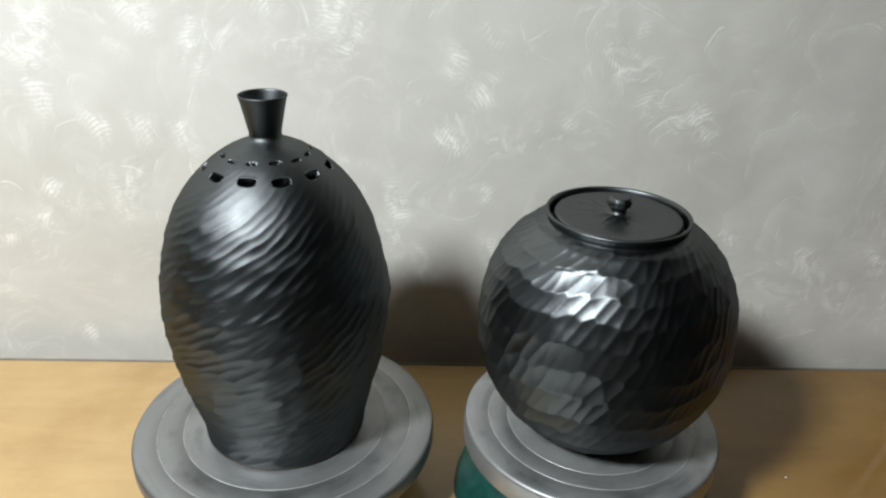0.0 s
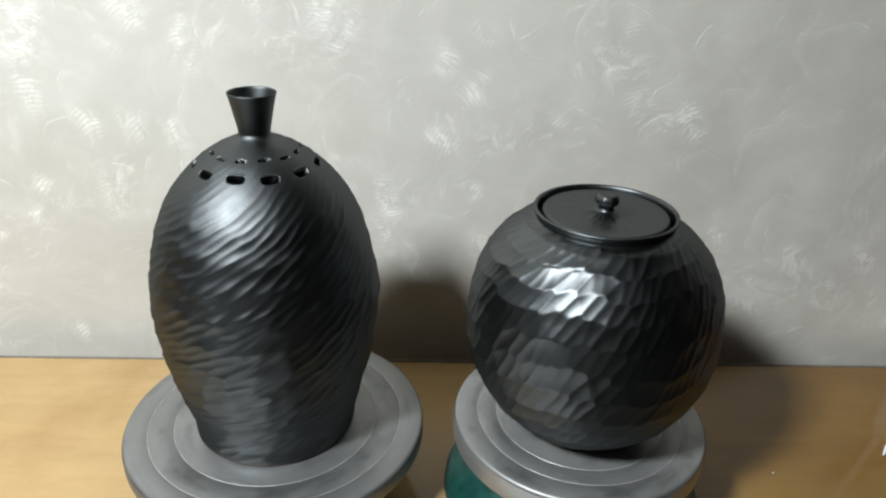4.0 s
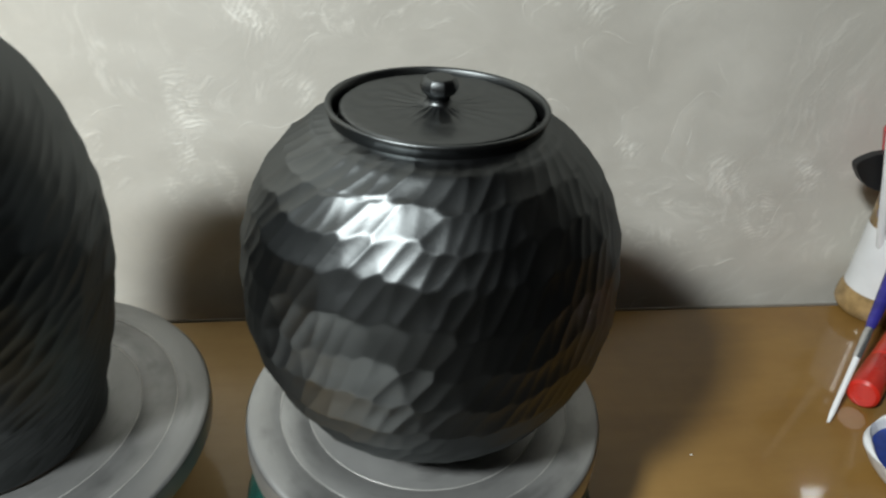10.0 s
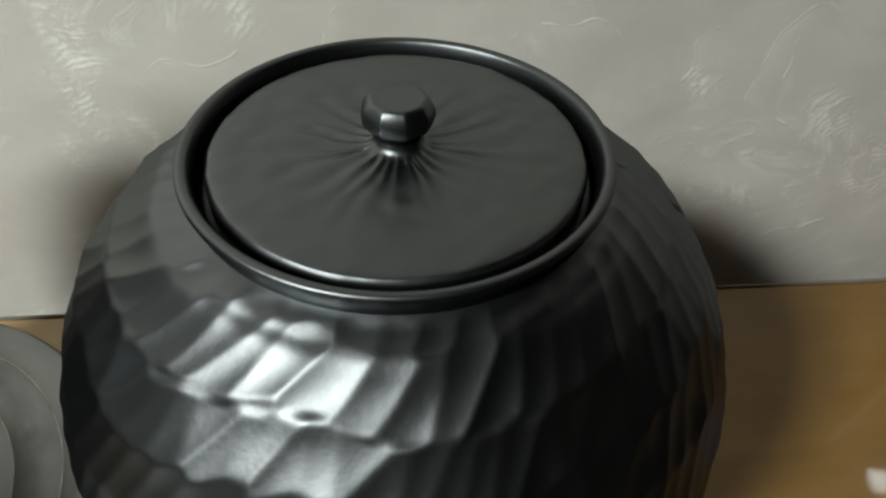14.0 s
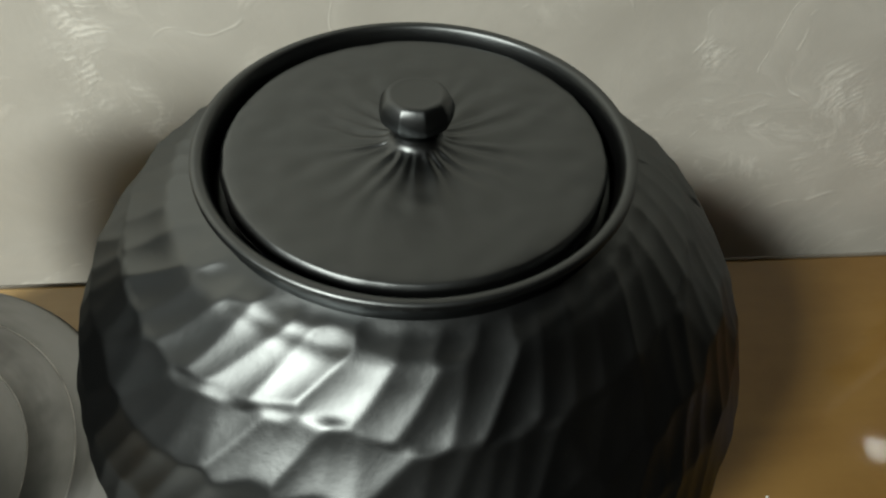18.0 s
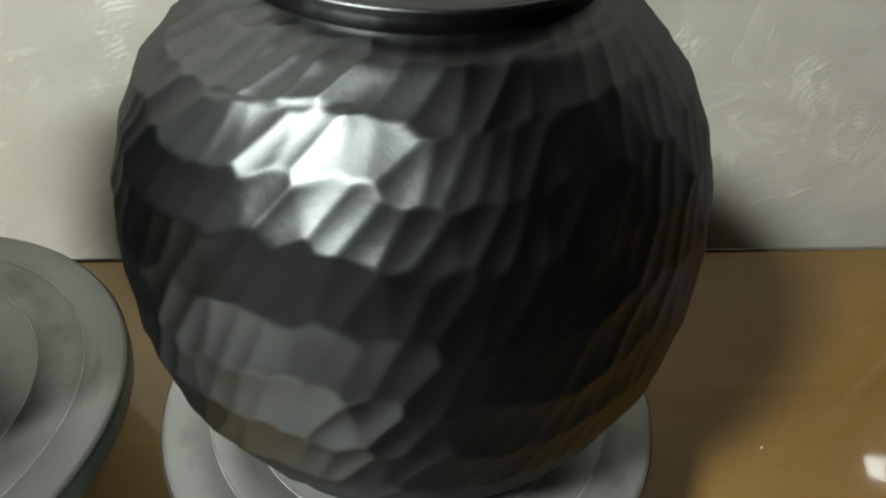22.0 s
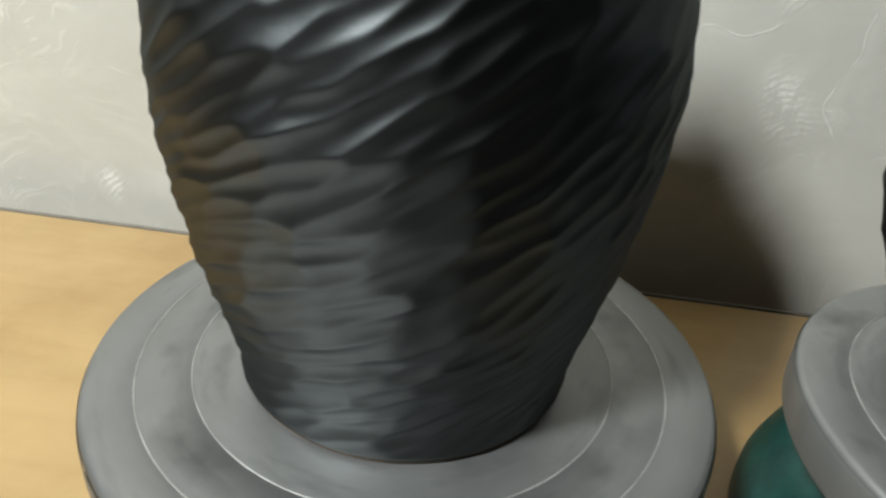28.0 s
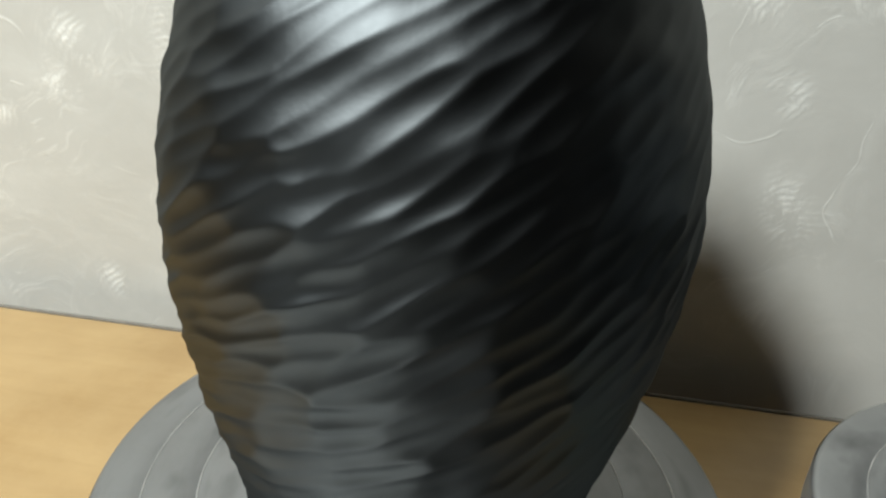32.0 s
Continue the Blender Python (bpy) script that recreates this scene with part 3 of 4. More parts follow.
def work_table():
    t = thing("work_table", (0.2, -0.45, -0.75), "varnished pale wooden work table standing by the wall", "table")
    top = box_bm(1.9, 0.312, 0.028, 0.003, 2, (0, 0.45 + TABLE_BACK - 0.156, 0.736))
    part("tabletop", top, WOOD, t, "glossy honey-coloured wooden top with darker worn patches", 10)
    part("back_edge", box_bm(1.9, 0.0022, 0.003, 0.0006, 1, (0, 0.45 + TABLE_BACK + 0.0003, 0.7494)), EDGE, t, "thin dark line along the back edge")
    for x in (-0.88, 0.88):
        for y in (0.145, 0.36):
            part("leg", box_bm(0.06, 0.06, 0.72, 0.004, 2, (x, y, 0.361)), WOOD, t, "", 10)
    for y in (0.145, 0.36):
        part("apron", box_bm(1.7, 0.022, 0.08, 0.003, 2, (0, y, 0.681)), WOOD, t, "", 10)
    return t


work_table()

# ---------------------------------------------------------------- banding wheels
LEFT = (0.0006, -0.2148)
RIGHT = (0.2574, -0.2297)
H_LEFT, H_RIGHT = 0.0671, 0.0837


def banding_wheel(at, r, h, thick, grooves, base_pts, base_mat, label, base_label, rim_mat, head_mat):
    w = thing("banding_wheel", (*at, 0), label, "banding wheel", "banding wheels")
    z = h
    dish = 0.0003
    g = sorted(grooves)
    pts = [(0.0004, z - dish)]
    for a in g:
        pts += [(a - 0.0011, z - dish), (a - 0.0005, z - dish - 0.0002), (a + 0.0005, z - dish - 0.0002), (a + 0.0011, z - dish)]
        dish *= 0.45
        pts[-1] = (a + 0.0011, z - dish)
    pts += [(r - 0.0024, z), (r - 0.0007, z - 0.0006), (r, z - 0.0022), (r, z - thick + 0.0025), (r - 0.0018, z - thick), (r - 0.012, z - thick), (r - 0.014, z - thick + 0.006), (0.03, z - thick + 0.006), (0.0004, z - thick + 0.006)]
    head = part("wheel_head", turned("wheel_head", pts[::-1], 160, head_mat, 50), head_mat, w, "grey turned aluminium disc with scribed rings")
    # the turned side of the disc
    part("rim", turned("rim", [(r + 0.0004, z - thick + 0.003), (r + 0.0007, z - thick + 0.005), (r + 0.0007, z - 0.004), (r + 0.0004, z - 0.0026)], 160, rim_mat), rim_mat, w, "bright turned metal rim")
    for a in g:
        zz = z - 0.0003 * (0.45 ** g.index(a))
        part("scribed_ring", turned("scribed_ring", [(a - 0.00034, zz - 0.0002), (a - 0.00013, zz + 0.00010), (a + 0.00013, zz + 0.00010), (a + 0.00034, zz - 0.0002)], 160, SCRIBE), SCRIBE, head, "fine bright scribed line")
    part("base", turned("base", base_pts, 96, base_mat, 30), base_mat, w, base_label)
    part("spindle", turned("spindle", [(0.0004, z - thick - 0.012), (0.016, z - thick - 0.012), (0.016, z - thick + 0.007), (0.0004, z - thick + 0.007)], 32, METAL), METAL, w)
    return w


banding_wheel(LEFT, 0.125, H_LEFT, 0.017, (0.085, 0.1058),
              [(0.0004, 0.0), (0.092, 0.0), (0.094, 0.002), (0.0935, 0.008), (0.085, 0.016), (0.055, 0.024), (0.04, 0.032), (0.036, 0.045), (0.034, 0.05), (0.0004, 0.05)],
              BLACK_IRON, "wide grey aluminium banding wheel on a black iron base", "black cast-iron foot", METAL, METAL)
banding_wheel(RIGHT, 0.1045, H_RIGHT, 0.0225, (0.069, 0.085),
              [(0.0004, 0.0), (0.108, 0.0), (0.111, 0.002), (0.1105, 0.010), (0.107, 0.020), (0.099, 0.032), (0.090, 0.041), (0.078, 0.048), (0.06, 0.052), (0.0004, 0.052)],
              GREEN, "thick grey aluminium banding wheel on a green painted base", "dark green painted domed base", METAL_RIM, METAL_PALE)

# ---------------------------------------------------------------- faceted jar
JAR_RZ = [(0.0466, 0.0847), (0.0512, 0.0872), (0.0622, 0.0972), (0.0754, 0.1106), (0.0843, 0.1240), (0.0906, 0.1375), (0.0952, 0.1509), (0.0974, 0.1643), (0.0981, 0.1778),
          (0.0978, 0.1912), (0.0960, 0.2047), (0.0928, 0.2181), (0.0872, 0.2315), (0.0780, 0.2450), (0.0633, 0.2583), (0.0574, 0.2616), (0.0514, 0.2645)]


def scoop_field(u, v, across, along, count, lean, radius_u, radius_v, jitter, spread, tilt, seed, blend):
    """Depth left by many overlapping shallow knife cuts, one to each cell of a net of rows and slanting columns."""
    ju, iv = np.floor(u).astype(np.int64), np.floor(v).astype(np.int64)
    total = np.zeros(u.shape)
    for di in (-1, 0, 1):
        for dj in (-2, -1, 0, 1, 2):
            i, j = iv + di, ju + dj
            jm, seeds = j % count, iv * 0 + seed
            cu = j + 0.5 + 0.5 * (i % 2) * (1 - abs(lean)) + (lattice(jm, i, seeds) - 0.5) * jitter[0]
            cv = i + 0.5 + (lattice(jm, i, seeds + 5) - 0.5) * jitter[1]
            du, dv = u - cu, v - cv
            x = (du - lean * dv) * across
            y = dv * along
            slope = (lattice(jm, i, seeds + 11) - 0.5) * tilt * x + (lattice(jm, i, seeds + 13) - 0.5) * 0.6 * tilt * y
            level = (lattice(jm, i, seeds + 9) - 0.5) * spread
            total += np.exp((level + slope - x * x / (2 * radius_u) - y * y / (2 * radius_v)) / blend)
    return -blend * np.log(total + 1e-30)


# where the rows of facets end, as lengths up the wall from the foot
ROW_ENDS = [-0.012, 0.0065, 0.025, 0.044, 0.063, 0.082, 0.1005, 0.1205, 0.1405, 0.1595, 0.1755, 0.1915, 0.2095, 0.228, 0.2465]


def facets(T, S, R, Z):
    """Rows of slanting knife-cut facets, climbing by one row in a turn."""
    length = S[-1, 0]
    count, row = 74, 0.0185
    wob = 0.10 * np.sin(2 * T + 3.3) + 0.07 * np.sin(5 * T + 2.0) + 0.10 * value_noise(np.cos(T) * 3.1, np.sin(T) * 3.1, Z * 25)
    v = np.interp(S, ROW_ENDS, np.arange(1.0, 16.0)) - (T - 4.45) / (2 * np.pi) + wob
    u = count * T / (2 * np.pi) + 0.10 * value_noise(np.cos(T) * 2 + 4, np.sin(T) * 2, Z * 30)
    d = scoop_field(u, v, 2 * np.pi * np.maximum(R, 0.07) / count, row, count, 1.0, 0.0232, 0.050, (0.18, 0.40), 0.00005, 0.018, 17, 0.00017)
    # the narrow shoulder takes fewer, more slanting cuts
    fewer = 46
    u = fewer * T / (2 * np.pi) + 0.12 * value_noise(np.cos(T) * 2 + 1, np.sin(T) * 2, Z * 30)
    top = scoop_field(u, v, 2 * np.pi * np.maximum(R, 0.062) / fewer, row, fewer, 1.1, 0.0250, 0.056, (0.26, 0.30), 0.00006, 0.030, 23, 0.00015)
    d = d + (top - d) * smooth(11.9, 12.1, v)
    d = d + 0.00018 * value_noise(np.cos(T) * 5 + 9, np.sin(T) * 5, Z * 60)
    ends = smooth(0.0, 0.05, S / length) * (1 - smooth(0.978, 1.0, S / length))
    return 0.95 * (d - np.percentile(d, 60)) * ends


def covered_jar():
    j = thing("covered_jar", (*RIGHT, 0), "round black ceramic jar with carved facets and a flat lid", "jar")
    rz, s = catmull(JAR_RZ, 360)
    part("body", lathe("body", rz, 1080, CERAMIC, facets, s), CERAMIC, j, "satin black body cut in rows of slanting facets")
    rim = [(0.0520, 0.2630), (0.0522, 0.2650), (0.0528, 0.2668), (0.0536, 0.2682), (0.0539, 0.2694), (0.0535, 0.2703), (0.0525, 0.2706), (0.0514, 0.2702), (0.0508, 0.2692), (0.0503, 0.2672), (0.0500, 0.2640), (0.0496, 0.2612), (0.0470, 0.2602), (0.0380, 0.2602)]
    rz, s = catmull([(r - 0.0006, z + 0.0006) for r, z in rim], 80)
    part("rim", lathe("rim", rz, 200, CERAMIC), CERAMIC, j, "thin raised rim round the lid")
    part("foot", turned("foot", [(0.0004, 0.0836), (0.0448, 0.0836), (0.0470, 0.0841), (0.0474, 0.0851), (0.0460, 0.0860), (0.0004, 0.0860)], 128, CLAY), CLAY, j, "bare tan clay foot ring")
    lid = [(0.0445, 0.2608), (0.0468, 0.2622), (0.0472, 0.2645), (0.0471, 0.2668), (0.0466, 0.2679), (0.0456, 0.2685), (0.0420, 0.2687), (0.0330, 0.2685), (0.0240, 0.2684), (0.0160, 0.2686), (0.0100, 0.2691), (0.0070, 0.2698), (0.0058, 0.2709), (0.0054, 0.2722)]
    rz, s = catmull([(r - 0.0003 * (r > 0.04), z + 0.0006) for r, z in lid], 170)

    def rays(T, S, R, Z):
        near = smooth(0.006, 0.009, R) * (1 - smooth(0.014, 0.041, R)) * (0.75 + 0.5 * value_noise(np.cos(T) * 4, np.sin(T) * 4, R * 40))
        w = 0.5 + 0.5 * np.cos(22 * T + 2.2 * value_noise(np.cos(T) * 3, np.sin(T) * 3, R * 90))
        return -0.00042 * near * w + 0.00035 * value_noise(np.cos(T) * R * 190, np.sin(T) * R * 220, R * 0) * smooth(0.03, 0.02, R * 0 + 0.025)

    lid_ob = part("lid", lathe("lid", rz, 420, CERAMIC, rays, s), CERAMIC, j, "flat black lid with fine rays carved round its knob")
    knob = [(0.0054, 0.2718), (0.0056, 0.2732), (0.0070, 0.2746), (0.0088, 0.2760), (0.0096, 0.2776), (0.0095, 0.2794), (0.0088, 0.2812), (0.0077, 0.2825), (0.0066, 0.2829), (0.0050, 0.2828), (0.00002, 0.2827)]

    def hexed(T, S, R, Z):
        k = 9
        a = (T * k / (2 * np.pi)) % 1 - 0.5
        return -0.0003 * (1 - (2 * a) ** 2) * smooth(0.006, 0.0085, R)

    part("knob", lathe("knob", catmull([(r * 0.94, z + 0.0002) for r, z in knob], 60)[0], 144, CERAMIC, hexed), CERAMIC, lid_ob, "small faceted knob with a flat top")
    return j


covered_jar()

# ---------------------------------------------------------------- tall vase
VASE_RZ = [(0.0645, 0.0684), (0.0658, 0.0700), (0.0662, 0.0755), (0.0664, 0.0810), (0.0673, 0.0850), (0.0702, 0.0955), (0.0742, 0.1110), (0.0784, 0.1270), (0.0816, 0.1435), (0.0843, 0.1590),
           (0.0860, 0.1744), (0.0866, 0.1880), (0.0860, 0.2045), (0.0838, 0.2203), (0.0805, 0.2357), (0.0762, 0.2510), (0.0700, 0.2663), (0.0615, 0.2800), (0.0508, 0.2925), (0.0382, 0.3035), (0.0264, 0.3108), (0.0192, 0.3142), (0.0147, 0.3160), (0.0123, 0.3178), (0.0115, 0.3194)]


def scooped_rows(T, S, R, Z, pitch, twist, count, seed):
    """Shallow scoops, end to end in uneven rows that climb round the body like a screw."""
    n0 = value_noise(np.cos(T) * R * 13 + 2, np.sin(T) * R * 13, Z * 15)
    n1 = value_noise(np.cos(T) * R * 28, np.sin(T) * R * 28, Z * 32)
    n2 = value_noise(np.cos(T) * R * 75 + 5, np.sin(T) * R * 75, Z * 90 + 3)
    u = count * T / (2 * np.pi) + 0.16 * n2 + 0.3 * n1
    # the rows run flatter round the lower half of the front
    flat = 2.1 * np.sin(T - 4.6) * (1 - smooth(0.12, 0.21, Z))
    v = S / pitch - twist * T / (2 * np.pi) + flat + 0.35 * n0 + 0.30 * n1 + 0.12 * n2
    ju, iv = np.floor(u).astype(np.int64), np.floor(v).astype(np.int64)
    total = np.zeros(u.shape)
    blend = 0.00044
    for di in (-2, -1, 0, 1, 2):
        i = iv + di
        for dj in (-2, -1, 0, 1, 2):
            j = ju + dj
            jm = j % count
            row = i + twist * ((j - jm) // count)
            zero = row * 0
            cu = j + 0.5 + (lattice(zero, row, zero + seed) - 0.5) * 0.95 + (lattice(jm, row, zero + seed) - 0.5) * 0.6
            cv = i + 0.5 + (lattice(jm, row, zero + seed + 5) - 0.5) * 0.30
            x = (u - cu) * 2 * np.pi * R / count
            y = (v - cv) * pitch + 0.22 * (lattice(jm, row, zero + seed + 7) - 0.5) * x
            wide = 0.0084 + 0.0025 * lattice(jm, row, zero + seed + 15)
            cut = (lattice(jm, row, zero + seed + 9) - 0.5) * 0.0002 - x * x / (2 * 0.062) - y * y / (2 * wide)
            total += np.exp(cut / blend)
    return -blend * np.log(total + 1e-30)


def vase_skin(T, S, R, Z):
    """Slanting scooped waves, and two rings of cut slots round the shoulder."""
    waves = scooped_rows(T, S, R, Z, 0.0080, 40, 26, 31)
    waves = waves - np.percentile(waves, 62)
    low = smooth(0.070, 0.10, Z) * 0.25 + 0.75
    high = 1 - smooth(0.272, 0.298, Z)
    # the rings of the throwing still swell a little under the scoops
    swell = value_noise(np.cos(T) * 1.7, np.sin(T) * 1.7, Z * 14)
    rings = 0.00028 * np.sin(2 * np.pi * (Z / 0.0205 + 0.45 * swell)) * smooth(0.085, 0.11, Z) * (1 - smooth(0.25, 0.28, Z))
    d = ((0.92 - 0.44 * smooth(0.17, 0.25, Z)) * waves * low + rings) * (0.22 + 0.78 * high)
    d = d * smooth(0.0685, 0.072, Z) * (1 - smooth(0.302, 0.313, Z))
    # gouged slots: a crisp upper lip, deepest right under it, running out downwards
    for count, top, w, h, first, deep in ((11, 0.3003, 0.0132, 0.0043, 0.525, 0.0150), (13, 0.3085, 0.0092, 0.0016, 0.967, 0.0070)):
        k = T * count / (2 * np.pi) + first
        cell = np.floor(k).astype(np.int64) % count
        off = (lattice(cell, cell * 0 + count, cell * 0) - 0.5) * 0.10
        x = np.abs(k - np.floor(k) - 0.5 + off) * 2 * np.pi / count * R
        line = top + (lattice(cell, cell * 0 + 2, cell * 0 + count) - 0.5) * 0.0008 - 0.0005 * (x / (w / 2)) ** 2
        fall = (line - Z) / (h * (1 - 0.30 * np.clip(x / (w / 2), 0, 1) ** 2))
        inside = smooth(-0.06, 0.04, fall) * (1 - smooth(0.15, 1.0, fall)) * (1 - smooth(0.45, 1.02, x / (w / 2)))
        lip = np.exp(-((fall + 0.12) / 0.10) ** 2) * (1 - smooth(0.75, 1.05, x / (w / 2)))
        d = d * (1 - 0.8 * inside) + 0.00040 * lip - deep * inside
    return d


def tall_vase():
    v = thing("bottle_vase", (*LEFT, 0), "tall black ceramic vase with scooped waves and a narrow flared neck", "vase")
    rz, s = catmull(VASE_RZ, 600)
    part("body", lathe("body", rz, 900, SMOKED, vase_skin, s), SMOKED, v, "satin black body with slanting scooped waves and pierced shoulder")
    neck = [(0.0117, 0.3180), (0.0114, 0.3192), (0.0114, 0.3202), (0.0120, 0.3240), (0.0136, 0.3320), (0.0154, 0.3405), (0.0169, 0.3464), (0.0173, 0.3474), (0.0172, 0.3482), (0.0165, 0.3483), (0.0158, 0.3474), (0.0140, 0.3405), (0.0120, 0.3320), (0.0104, 0.3240), (0.0100, 0.3190), (0.0100, 0.3150), (0.0004, 0.3148)]
    rz, s = catmull(neck, 90)
    part("neck", lathe("neck", rz, 128, SMOKED), SMOKED, v, "smooth narrow neck flaring to an open mouth")
    part("foot", turned("foot", [(0.0004, 0.0670), (0.0636, 0.0670), (0.0646, 0.0674), (0.0650, 0.0680), (0.0646, 0.0690), (0.0004, 0.0690)], 160, SMOKED_CLAY), SMOKED_CLAY, v, "thin smoke-stained bare clay foot ring")
    return v


tall_vase()

# ---------------------------------------------------------------- things at the right end of the table
CUP = (0.704, -0.041)


def brush_cup():
    c = thing("brush_cup", (*CUP, 0), "white and amber glazed ceramic cup holding pens and brushes", "cup")
    fit = lambda pts: [(r * 0.8, z * 0.95) for r, z in pts]
    out = [(0.0004, 0.0006), (0.036, 0.0006), (0.041, 0.003), (0.0425, 0.009), (0.0415, 0.018), (0.0385, 0.026)]
    part("foot", turned("foot", catmull(fit(out), 30)[0], 72, AMBER_GLAZE), AMBER_GLAZE, c, "runny amber ash glaze round the foot")
    part("body", turned("body", catmull(fit([(0.0384, 0.0255), (0.0378, 0.034), (0.0372, 0.060), (0.0368, 0.086), (0.0366, 0.0925)]), 30)[0], 72, WHITE_GLAZE), WHITE_GLAZE, c, "smooth white glazed band")
    lip = [(0.0366, 0.0922), (0.0364, 0.100), (0.0366, 0.112), (0.0374, 0.121), (0.0372, 0.1235), (0.0352, 0.1235), (0.0340, 0.118), (0.0332, 0.09), (0.0328, 0.012), (0.0004, 0.010)]
    # dark glaze that has run down from the lip
    n = 40
    rows = []
    for k in range(n + 1):
        a = radians(-150 + 110 * k / n)
        low = 0.086 - 0.006 * math.sin(3.1 * a) - 0.005 * abs(math.sin(8.5 * a + 0.4))
        rows.append([(0.0300 * math.cos(a) * q, 0.0300 * math.sin(a) * q, z) for q, z in ((0.995, 0.1120), (1.008, 0.1110), (1.012, (low + 0.11) / 2), (1.014, low + 0.0015), (0.99, low))])
    bm = bmesh.new()
    grid = [[bm.verts.new(p) for p in row] for row in rows]
    for p, q in zip(grid, grid[1:]):
        for k in range(4):
            bm.faces.new((p[k], q[k], q[k + 1], p[k + 1]))
    part("glaze_run", bm, BROWN_GLAZE, c, "dark brown glaze run down from the lip")
    part("lip", turned("lip", catmull(fit(lip), 60)[0], 72, AMBER_GLAZE), AMBER_GLAZE, c, "amber glazed lip")
    return c


brush_cup()


def upright(name, label, category, group, foot, top, segments):
    """A stick standing in the cup; segments: part, share of the length, radius at its ends, material."""
    f, t = Vector(foot), Vector(top)
    o = thing(name, foot, label, category, group)
    done = 0.0
    for pname, share, ra, rb, material in segments:
        a, b = (t - f) * done, (t - f) * (done + share)
        part(pname, rod([a, a + (b - a) * 0.03, b - (b - a) * 0.03, b], [ra * 0.85, ra, rb, rb * 0.85], 18), material, o)
        done += share
    return o


cx, cy = CUP
upright("ballpoint_pen", "white ballpoint pen with a blue end standing in the cup", "pen", "pens in the cup", (0.700, -0.047, 0.012), (0.638, -0.056, 0.199),
        [("barrel", 0.93, 0.0040, 0.0040, WHITE_PLASTIC), ("plug", 0.07, 0.0036, 0.0034, BLUE)])
upright("felt_pen", "dark blue felt pen standing in the cup", "pen", "pens in the cup", (0.703, -0.036, 0.012), (0.661, -0.043, 0.168),
        [("barrel", 0.62, 0.0050, 0.0050, BLUE), ("cap", 0.38, 0.0056, 0.0050, INDIGO)])
upright("pink_brush", "thick pink plastic brush handle standing in the cup", "brush", "pens in the cup", (0.712, -0.034, 0.012), (0.672, -0.028, 0.178),
        [("shaft", 0.66, 0.0048, 0.0060, PINK), ("grip", 0.34, 0.0105, 0.0125, PINK)])
upright("bone_folder", "slim white plastic modelling stick standing in the cup", "tool", "pens in the cup", (0.708, -0.048, 0.012), (0.724, -0.084, 0.186),
        [("blade", 1.0, 0.0042, 0.0036, WHITE_PLASTIC)])
upright("wooden_tool", "dark brown wooden modelling tool leaning in the cup", "tool", "pens in the cup", (cx + 0.012, cy + 0.006, 0.012), (cx - 0.020, cy - 0.020, 0.132),
        [("handle", 1.0, 0.0055, 0.0050, BROWN)])
upright("wooden_tool", "dark brown wooden modelling tool leaning in the cup", "tool", "pens in the cup", (cx + 0.014, cy - 0.002, 0.012), (cx - 0.004, cy - 0.026, 0.145),
        [("handle", 1.0, 0.0050, 0.0042, BROWN)])


def rubber_kidney():
    """A black leaf-shaped rubber scraper, its point over the cup's edge."""
    o = thing("rubber_scraper", (0.656, -0.040, 0.143), "black leaf-shaped rubber scraper stuck in the cup", "scraper", "", "", 0)
    bm = bmesh.new()
    ring = []
    n = 24
    for k in range(n):
        a = 2 * math.pi * k / n
        x = 0.036 * math.cos(a)
        w = 0.0165 * math.sin(a) * (1 - 0.35 * math.cos(a)) * (1 - 0.5 * max(0, -math.cos(a)) ** 3)
        ring.append((x, w))
    front = [bm.verts.new((x, -0.0035 - 0.004 * (1 - (x / 0.036) ** 2), z)) for x, z in ring]
    back = [bm.verts.new((x, 0.0035 - 0.004 * (1 - (x / 0.036) ** 2), z)) for x, z in ring]
    bm.faces.new(front)
    bm.faces.new(back[::-1])
    for k in range(n):
        bm.faces.new((front[k], back[k], back[(k + 1) % n], front[(k + 1) % n]))
    bmesh.ops.bevel(bm, geom=[e for e in bm.edges if len(e.link_faces) == 2 and abs(e.verts[0].co.y - e.verts[1].co.y) < 1e-4], offset=0.0015, segments=2, affect="EDGES")
    blade = part("blade", bm, RUBBER, o)
    blade.matrix_local = pose(0.012, 0, 0, 0, 12, 0)
    part("stem", rod([(0.030, 0, -0.006), (0.040, 0.002, -0.06), (0.044, 0.002, -0.125)], [0.004, 0.004, 0.004], 14), RUBBER, o)
    return o


rubber_kidney()


def lying_brush():
    a, b = Vector((0.573, -0.187, 0.0022)), Vector((0.684, -0.0715, 0.0740))
    o = thing("paint_brush", (a.x, a.y, 0), "indigo paint brush with a white tip leaning on the cup", "brush")
    d = b - a
    base = Vector((0, 0, a.z))
    at = lambda s: base + d * s
    part("bristles", rod([at(0), at(0.05), at(0.30), at(0.36)], [0.0010, 0.0021, 0.0025, 0.0026], 18), WHITE_PLASTIC, o, "stiff white bristles")
    part("ferrule", rod([at(0.36), at(0.37), at(0.5), at(0.54)], [0.0031, 0.0035, 0.0038, 0.0033], 18), SILVER, o, "crimped silver ferrule")
    part("handle", rod([at(0.53), at(0.58), at(0.66), at(0.80), at(0.97), at(1.0)], [0.0031, 0.0043, 0.0050, 0.0060, 0.0072, 0.0062], 18), INDIGO, o, "glossy indigo handle")
    return o


lying_brush()


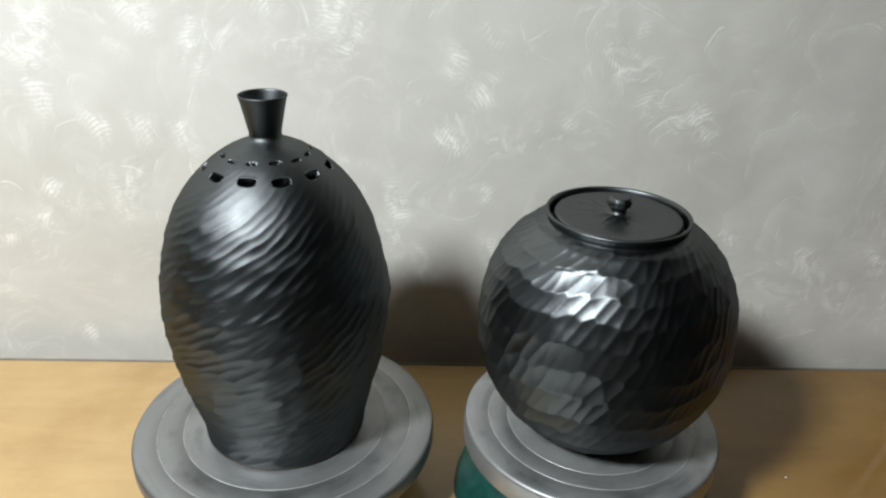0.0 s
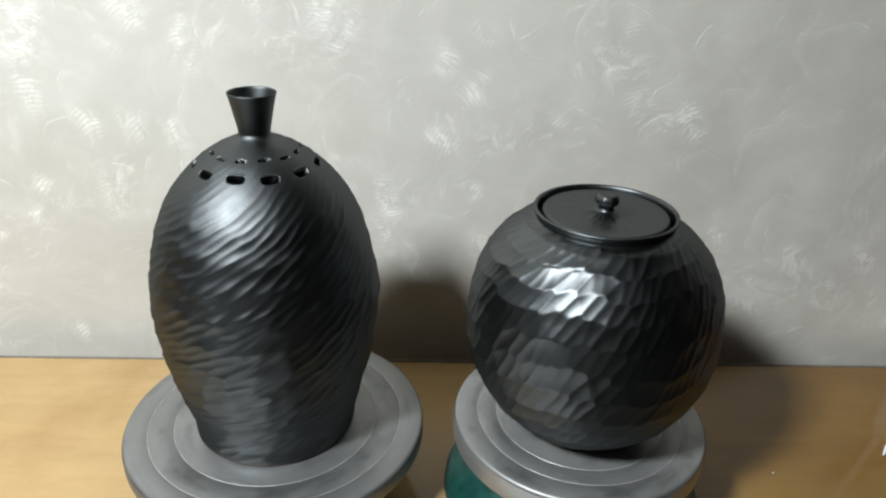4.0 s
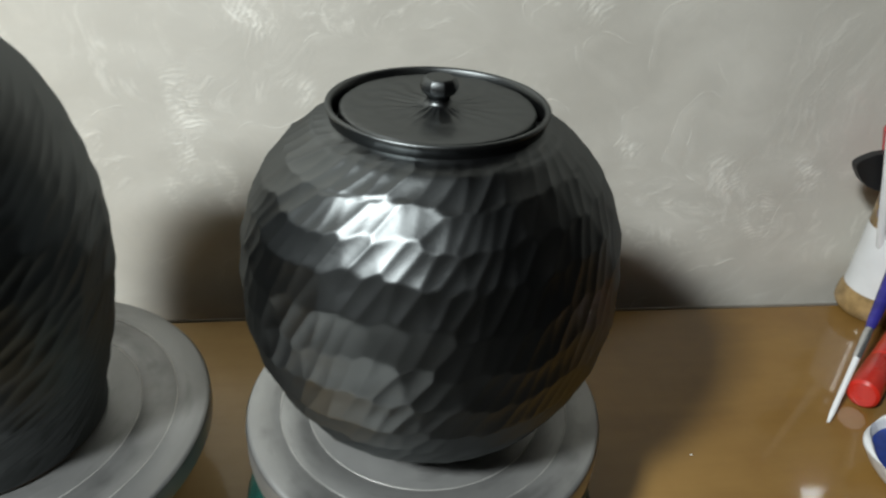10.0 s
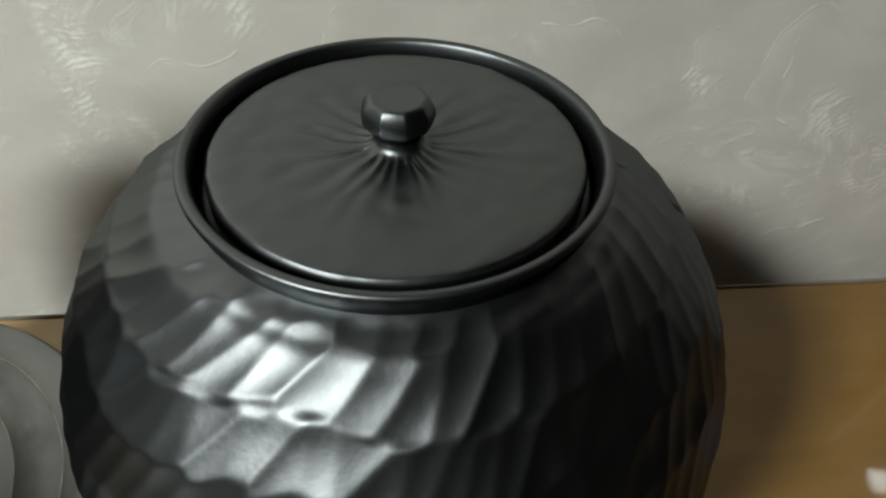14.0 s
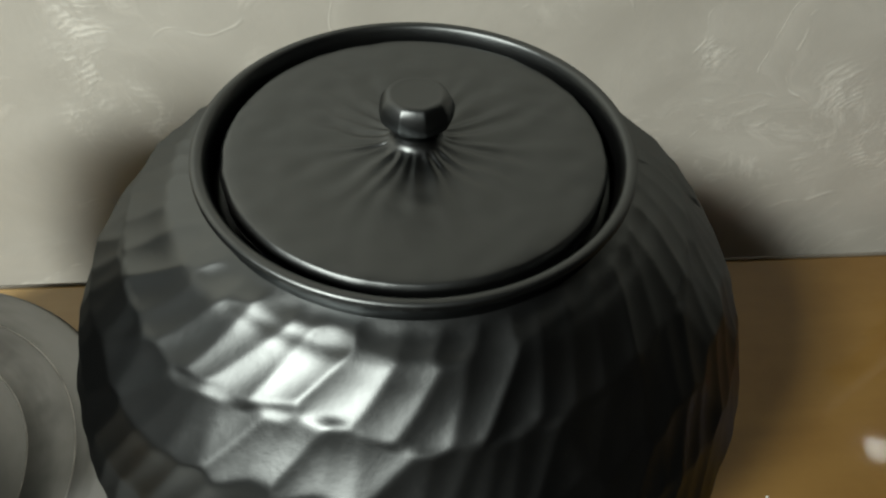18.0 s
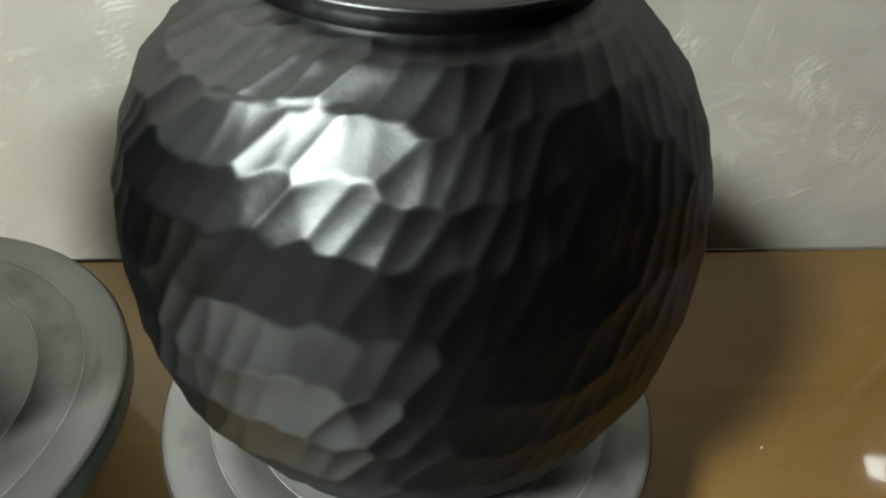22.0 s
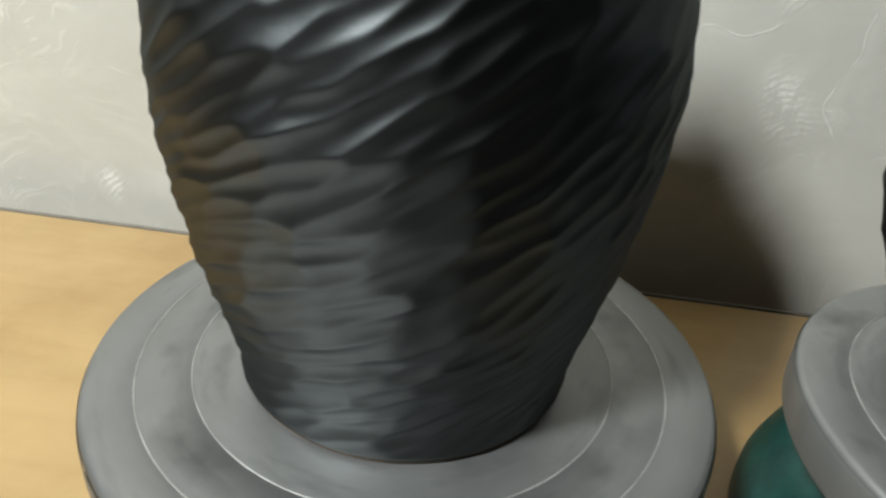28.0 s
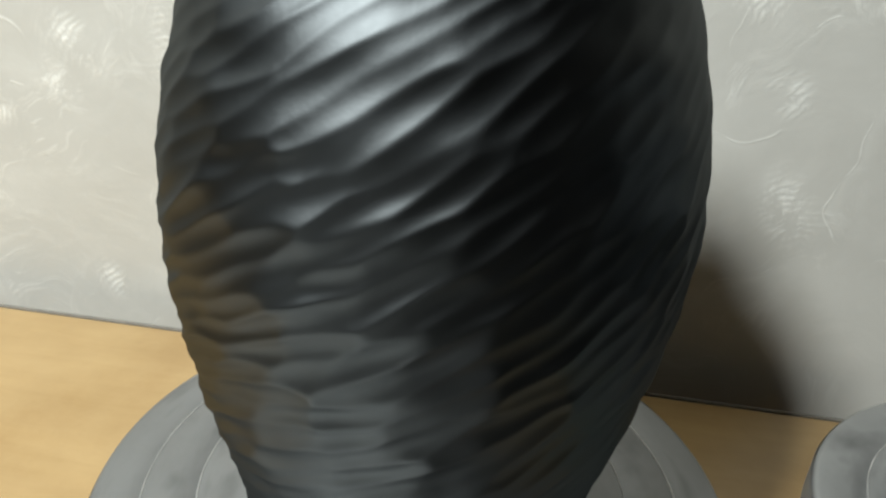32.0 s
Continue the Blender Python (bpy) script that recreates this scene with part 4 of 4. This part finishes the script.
def red_marker():
    o = thing("red_marker", (0.608, -0.170, 0), "thick glossy red marker lying on the table", "marker")
    d = Vector((0.082, 0.070, 0)).normalized()
    at = lambda s: Vector((0, 0, 0.0125)) + d * s
    part("cap", rod([at(0.0), at(0.002), at(0.050), at(0.052)], [0.0100, 0.0122, 0.0122, 0.0112], 32), RED, o)
    part("barrel", rod([at(0.0525), at(0.0535), at(0.125), at(0.128)], [0.0108, 0.0116, 0.0116, 0.0100], 32), RED, o)
    return o


red_marker()


def glaze_dish():
    o = thing("glaze_dish", (0.607, -0.243, 0), "small white dish of deep blue glaze standing on the table", "dish")
    shell = [(0.0004, 0.0006), (0.022, 0.0006), (0.030, 0.006), (0.0385, 0.020), (0.0400, 0.0235), (0.0390, 0.0248), (0.0372, 0.0240), (0.0330, 0.014), (0.024, 0.0060), (0.0004, 0.0050)]

    def wavy(T, S, R, Z):
        return 0.0016 * np.sin(5 * T + 0.5) * smooth(0.025, 0.04, R)

    rz, s = catmull(shell, 60)
    part("bowl", lathe("bowl", rz, 96, WHITE_GLAZE, wavy, s), WHITE_GLAZE, o)
    part("glaze", turned("glaze", [(0.0345, 0.0168), (0.030, 0.0172), (0.0004, 0.0172)], 64, BLUE_LIQUID), BLUE_LIQUID, o, "pool of deep blue glaze")
    return o


glaze_dish()


def steel_scraper():
    """A notched steel blade on a thin wooden stick, standing upright in the cup and mirrored in the varnish."""
    o = thing("steel_scraper", (0.700, -0.076, 0.224), "notched bright steel scraper on a wooden stick standing in the cup", "scraper", "", "", math.degrees(math.atan2(-0.79, 0.61)))
    shape = [(-0.0144, -0.0022), (-0.0029, -0.0101), (0.0094, -0.0166), (0.0065, -0.0086), (0.0029, -0.0029), (0.0094, 0.0007), (0.0144, 0.0050), (0.0086, 0.0115), (0.0000, 0.0166), (-0.0079, 0.0086)]
    bm = bmesh.new()
    front = [bm.verts.new((x, -0.0006, z)) for x, z in shape]
    back = [bm.verts.new((x, 0.0006, z)) for x, z in shape]
    bm.faces.new(front)
    bm.faces.new(back[::-1])
    n = len(shape)
    for k in range(n):
        bm.faces.new((front[k], back[k], back[(k + 1) % n], front[(k + 1) % n]))
    blade = part("blade", bm, STEEL, o)
    blade.matrix_local = pose(0, 0, 0, 5.5, 0, 0)
    stick = o.matrix_world.inverted() @ Vector((CUP[0] + 0.006, CUP[1] + 0.004, 0.012))
    part("stick", rod([stick, (0.011, 0.002, -0.030), (0.011, 0.002, -0.018)], [0.003, 0.0028, 0.002], 14), BROWN, o)
    return o


steel_scraper()


def plaster_crumb(x, y, size):
    o = thing("plaster_crumb", (x, y, 0), "tiny pale crumb of dried clay on the table", "crumb", "crumbs on the table")
    bm = bmesh.new()
    bmesh.ops.create_icosphere(bm, subdivisions=2, radius=size, matrix=pose(0, 0, size * 0.5) @ Matrix.Diagonal((1, 0.8, 0.6, 1)))
    for v in bm.verts:
        v.co += 0.25 * size * noise.noise_vector(v.co * (0.9 / size))
    part("crumb", bm, WHITE_PLASTIC, o)


plaster_crumb(0.4545, -0.2102, 0.0009)
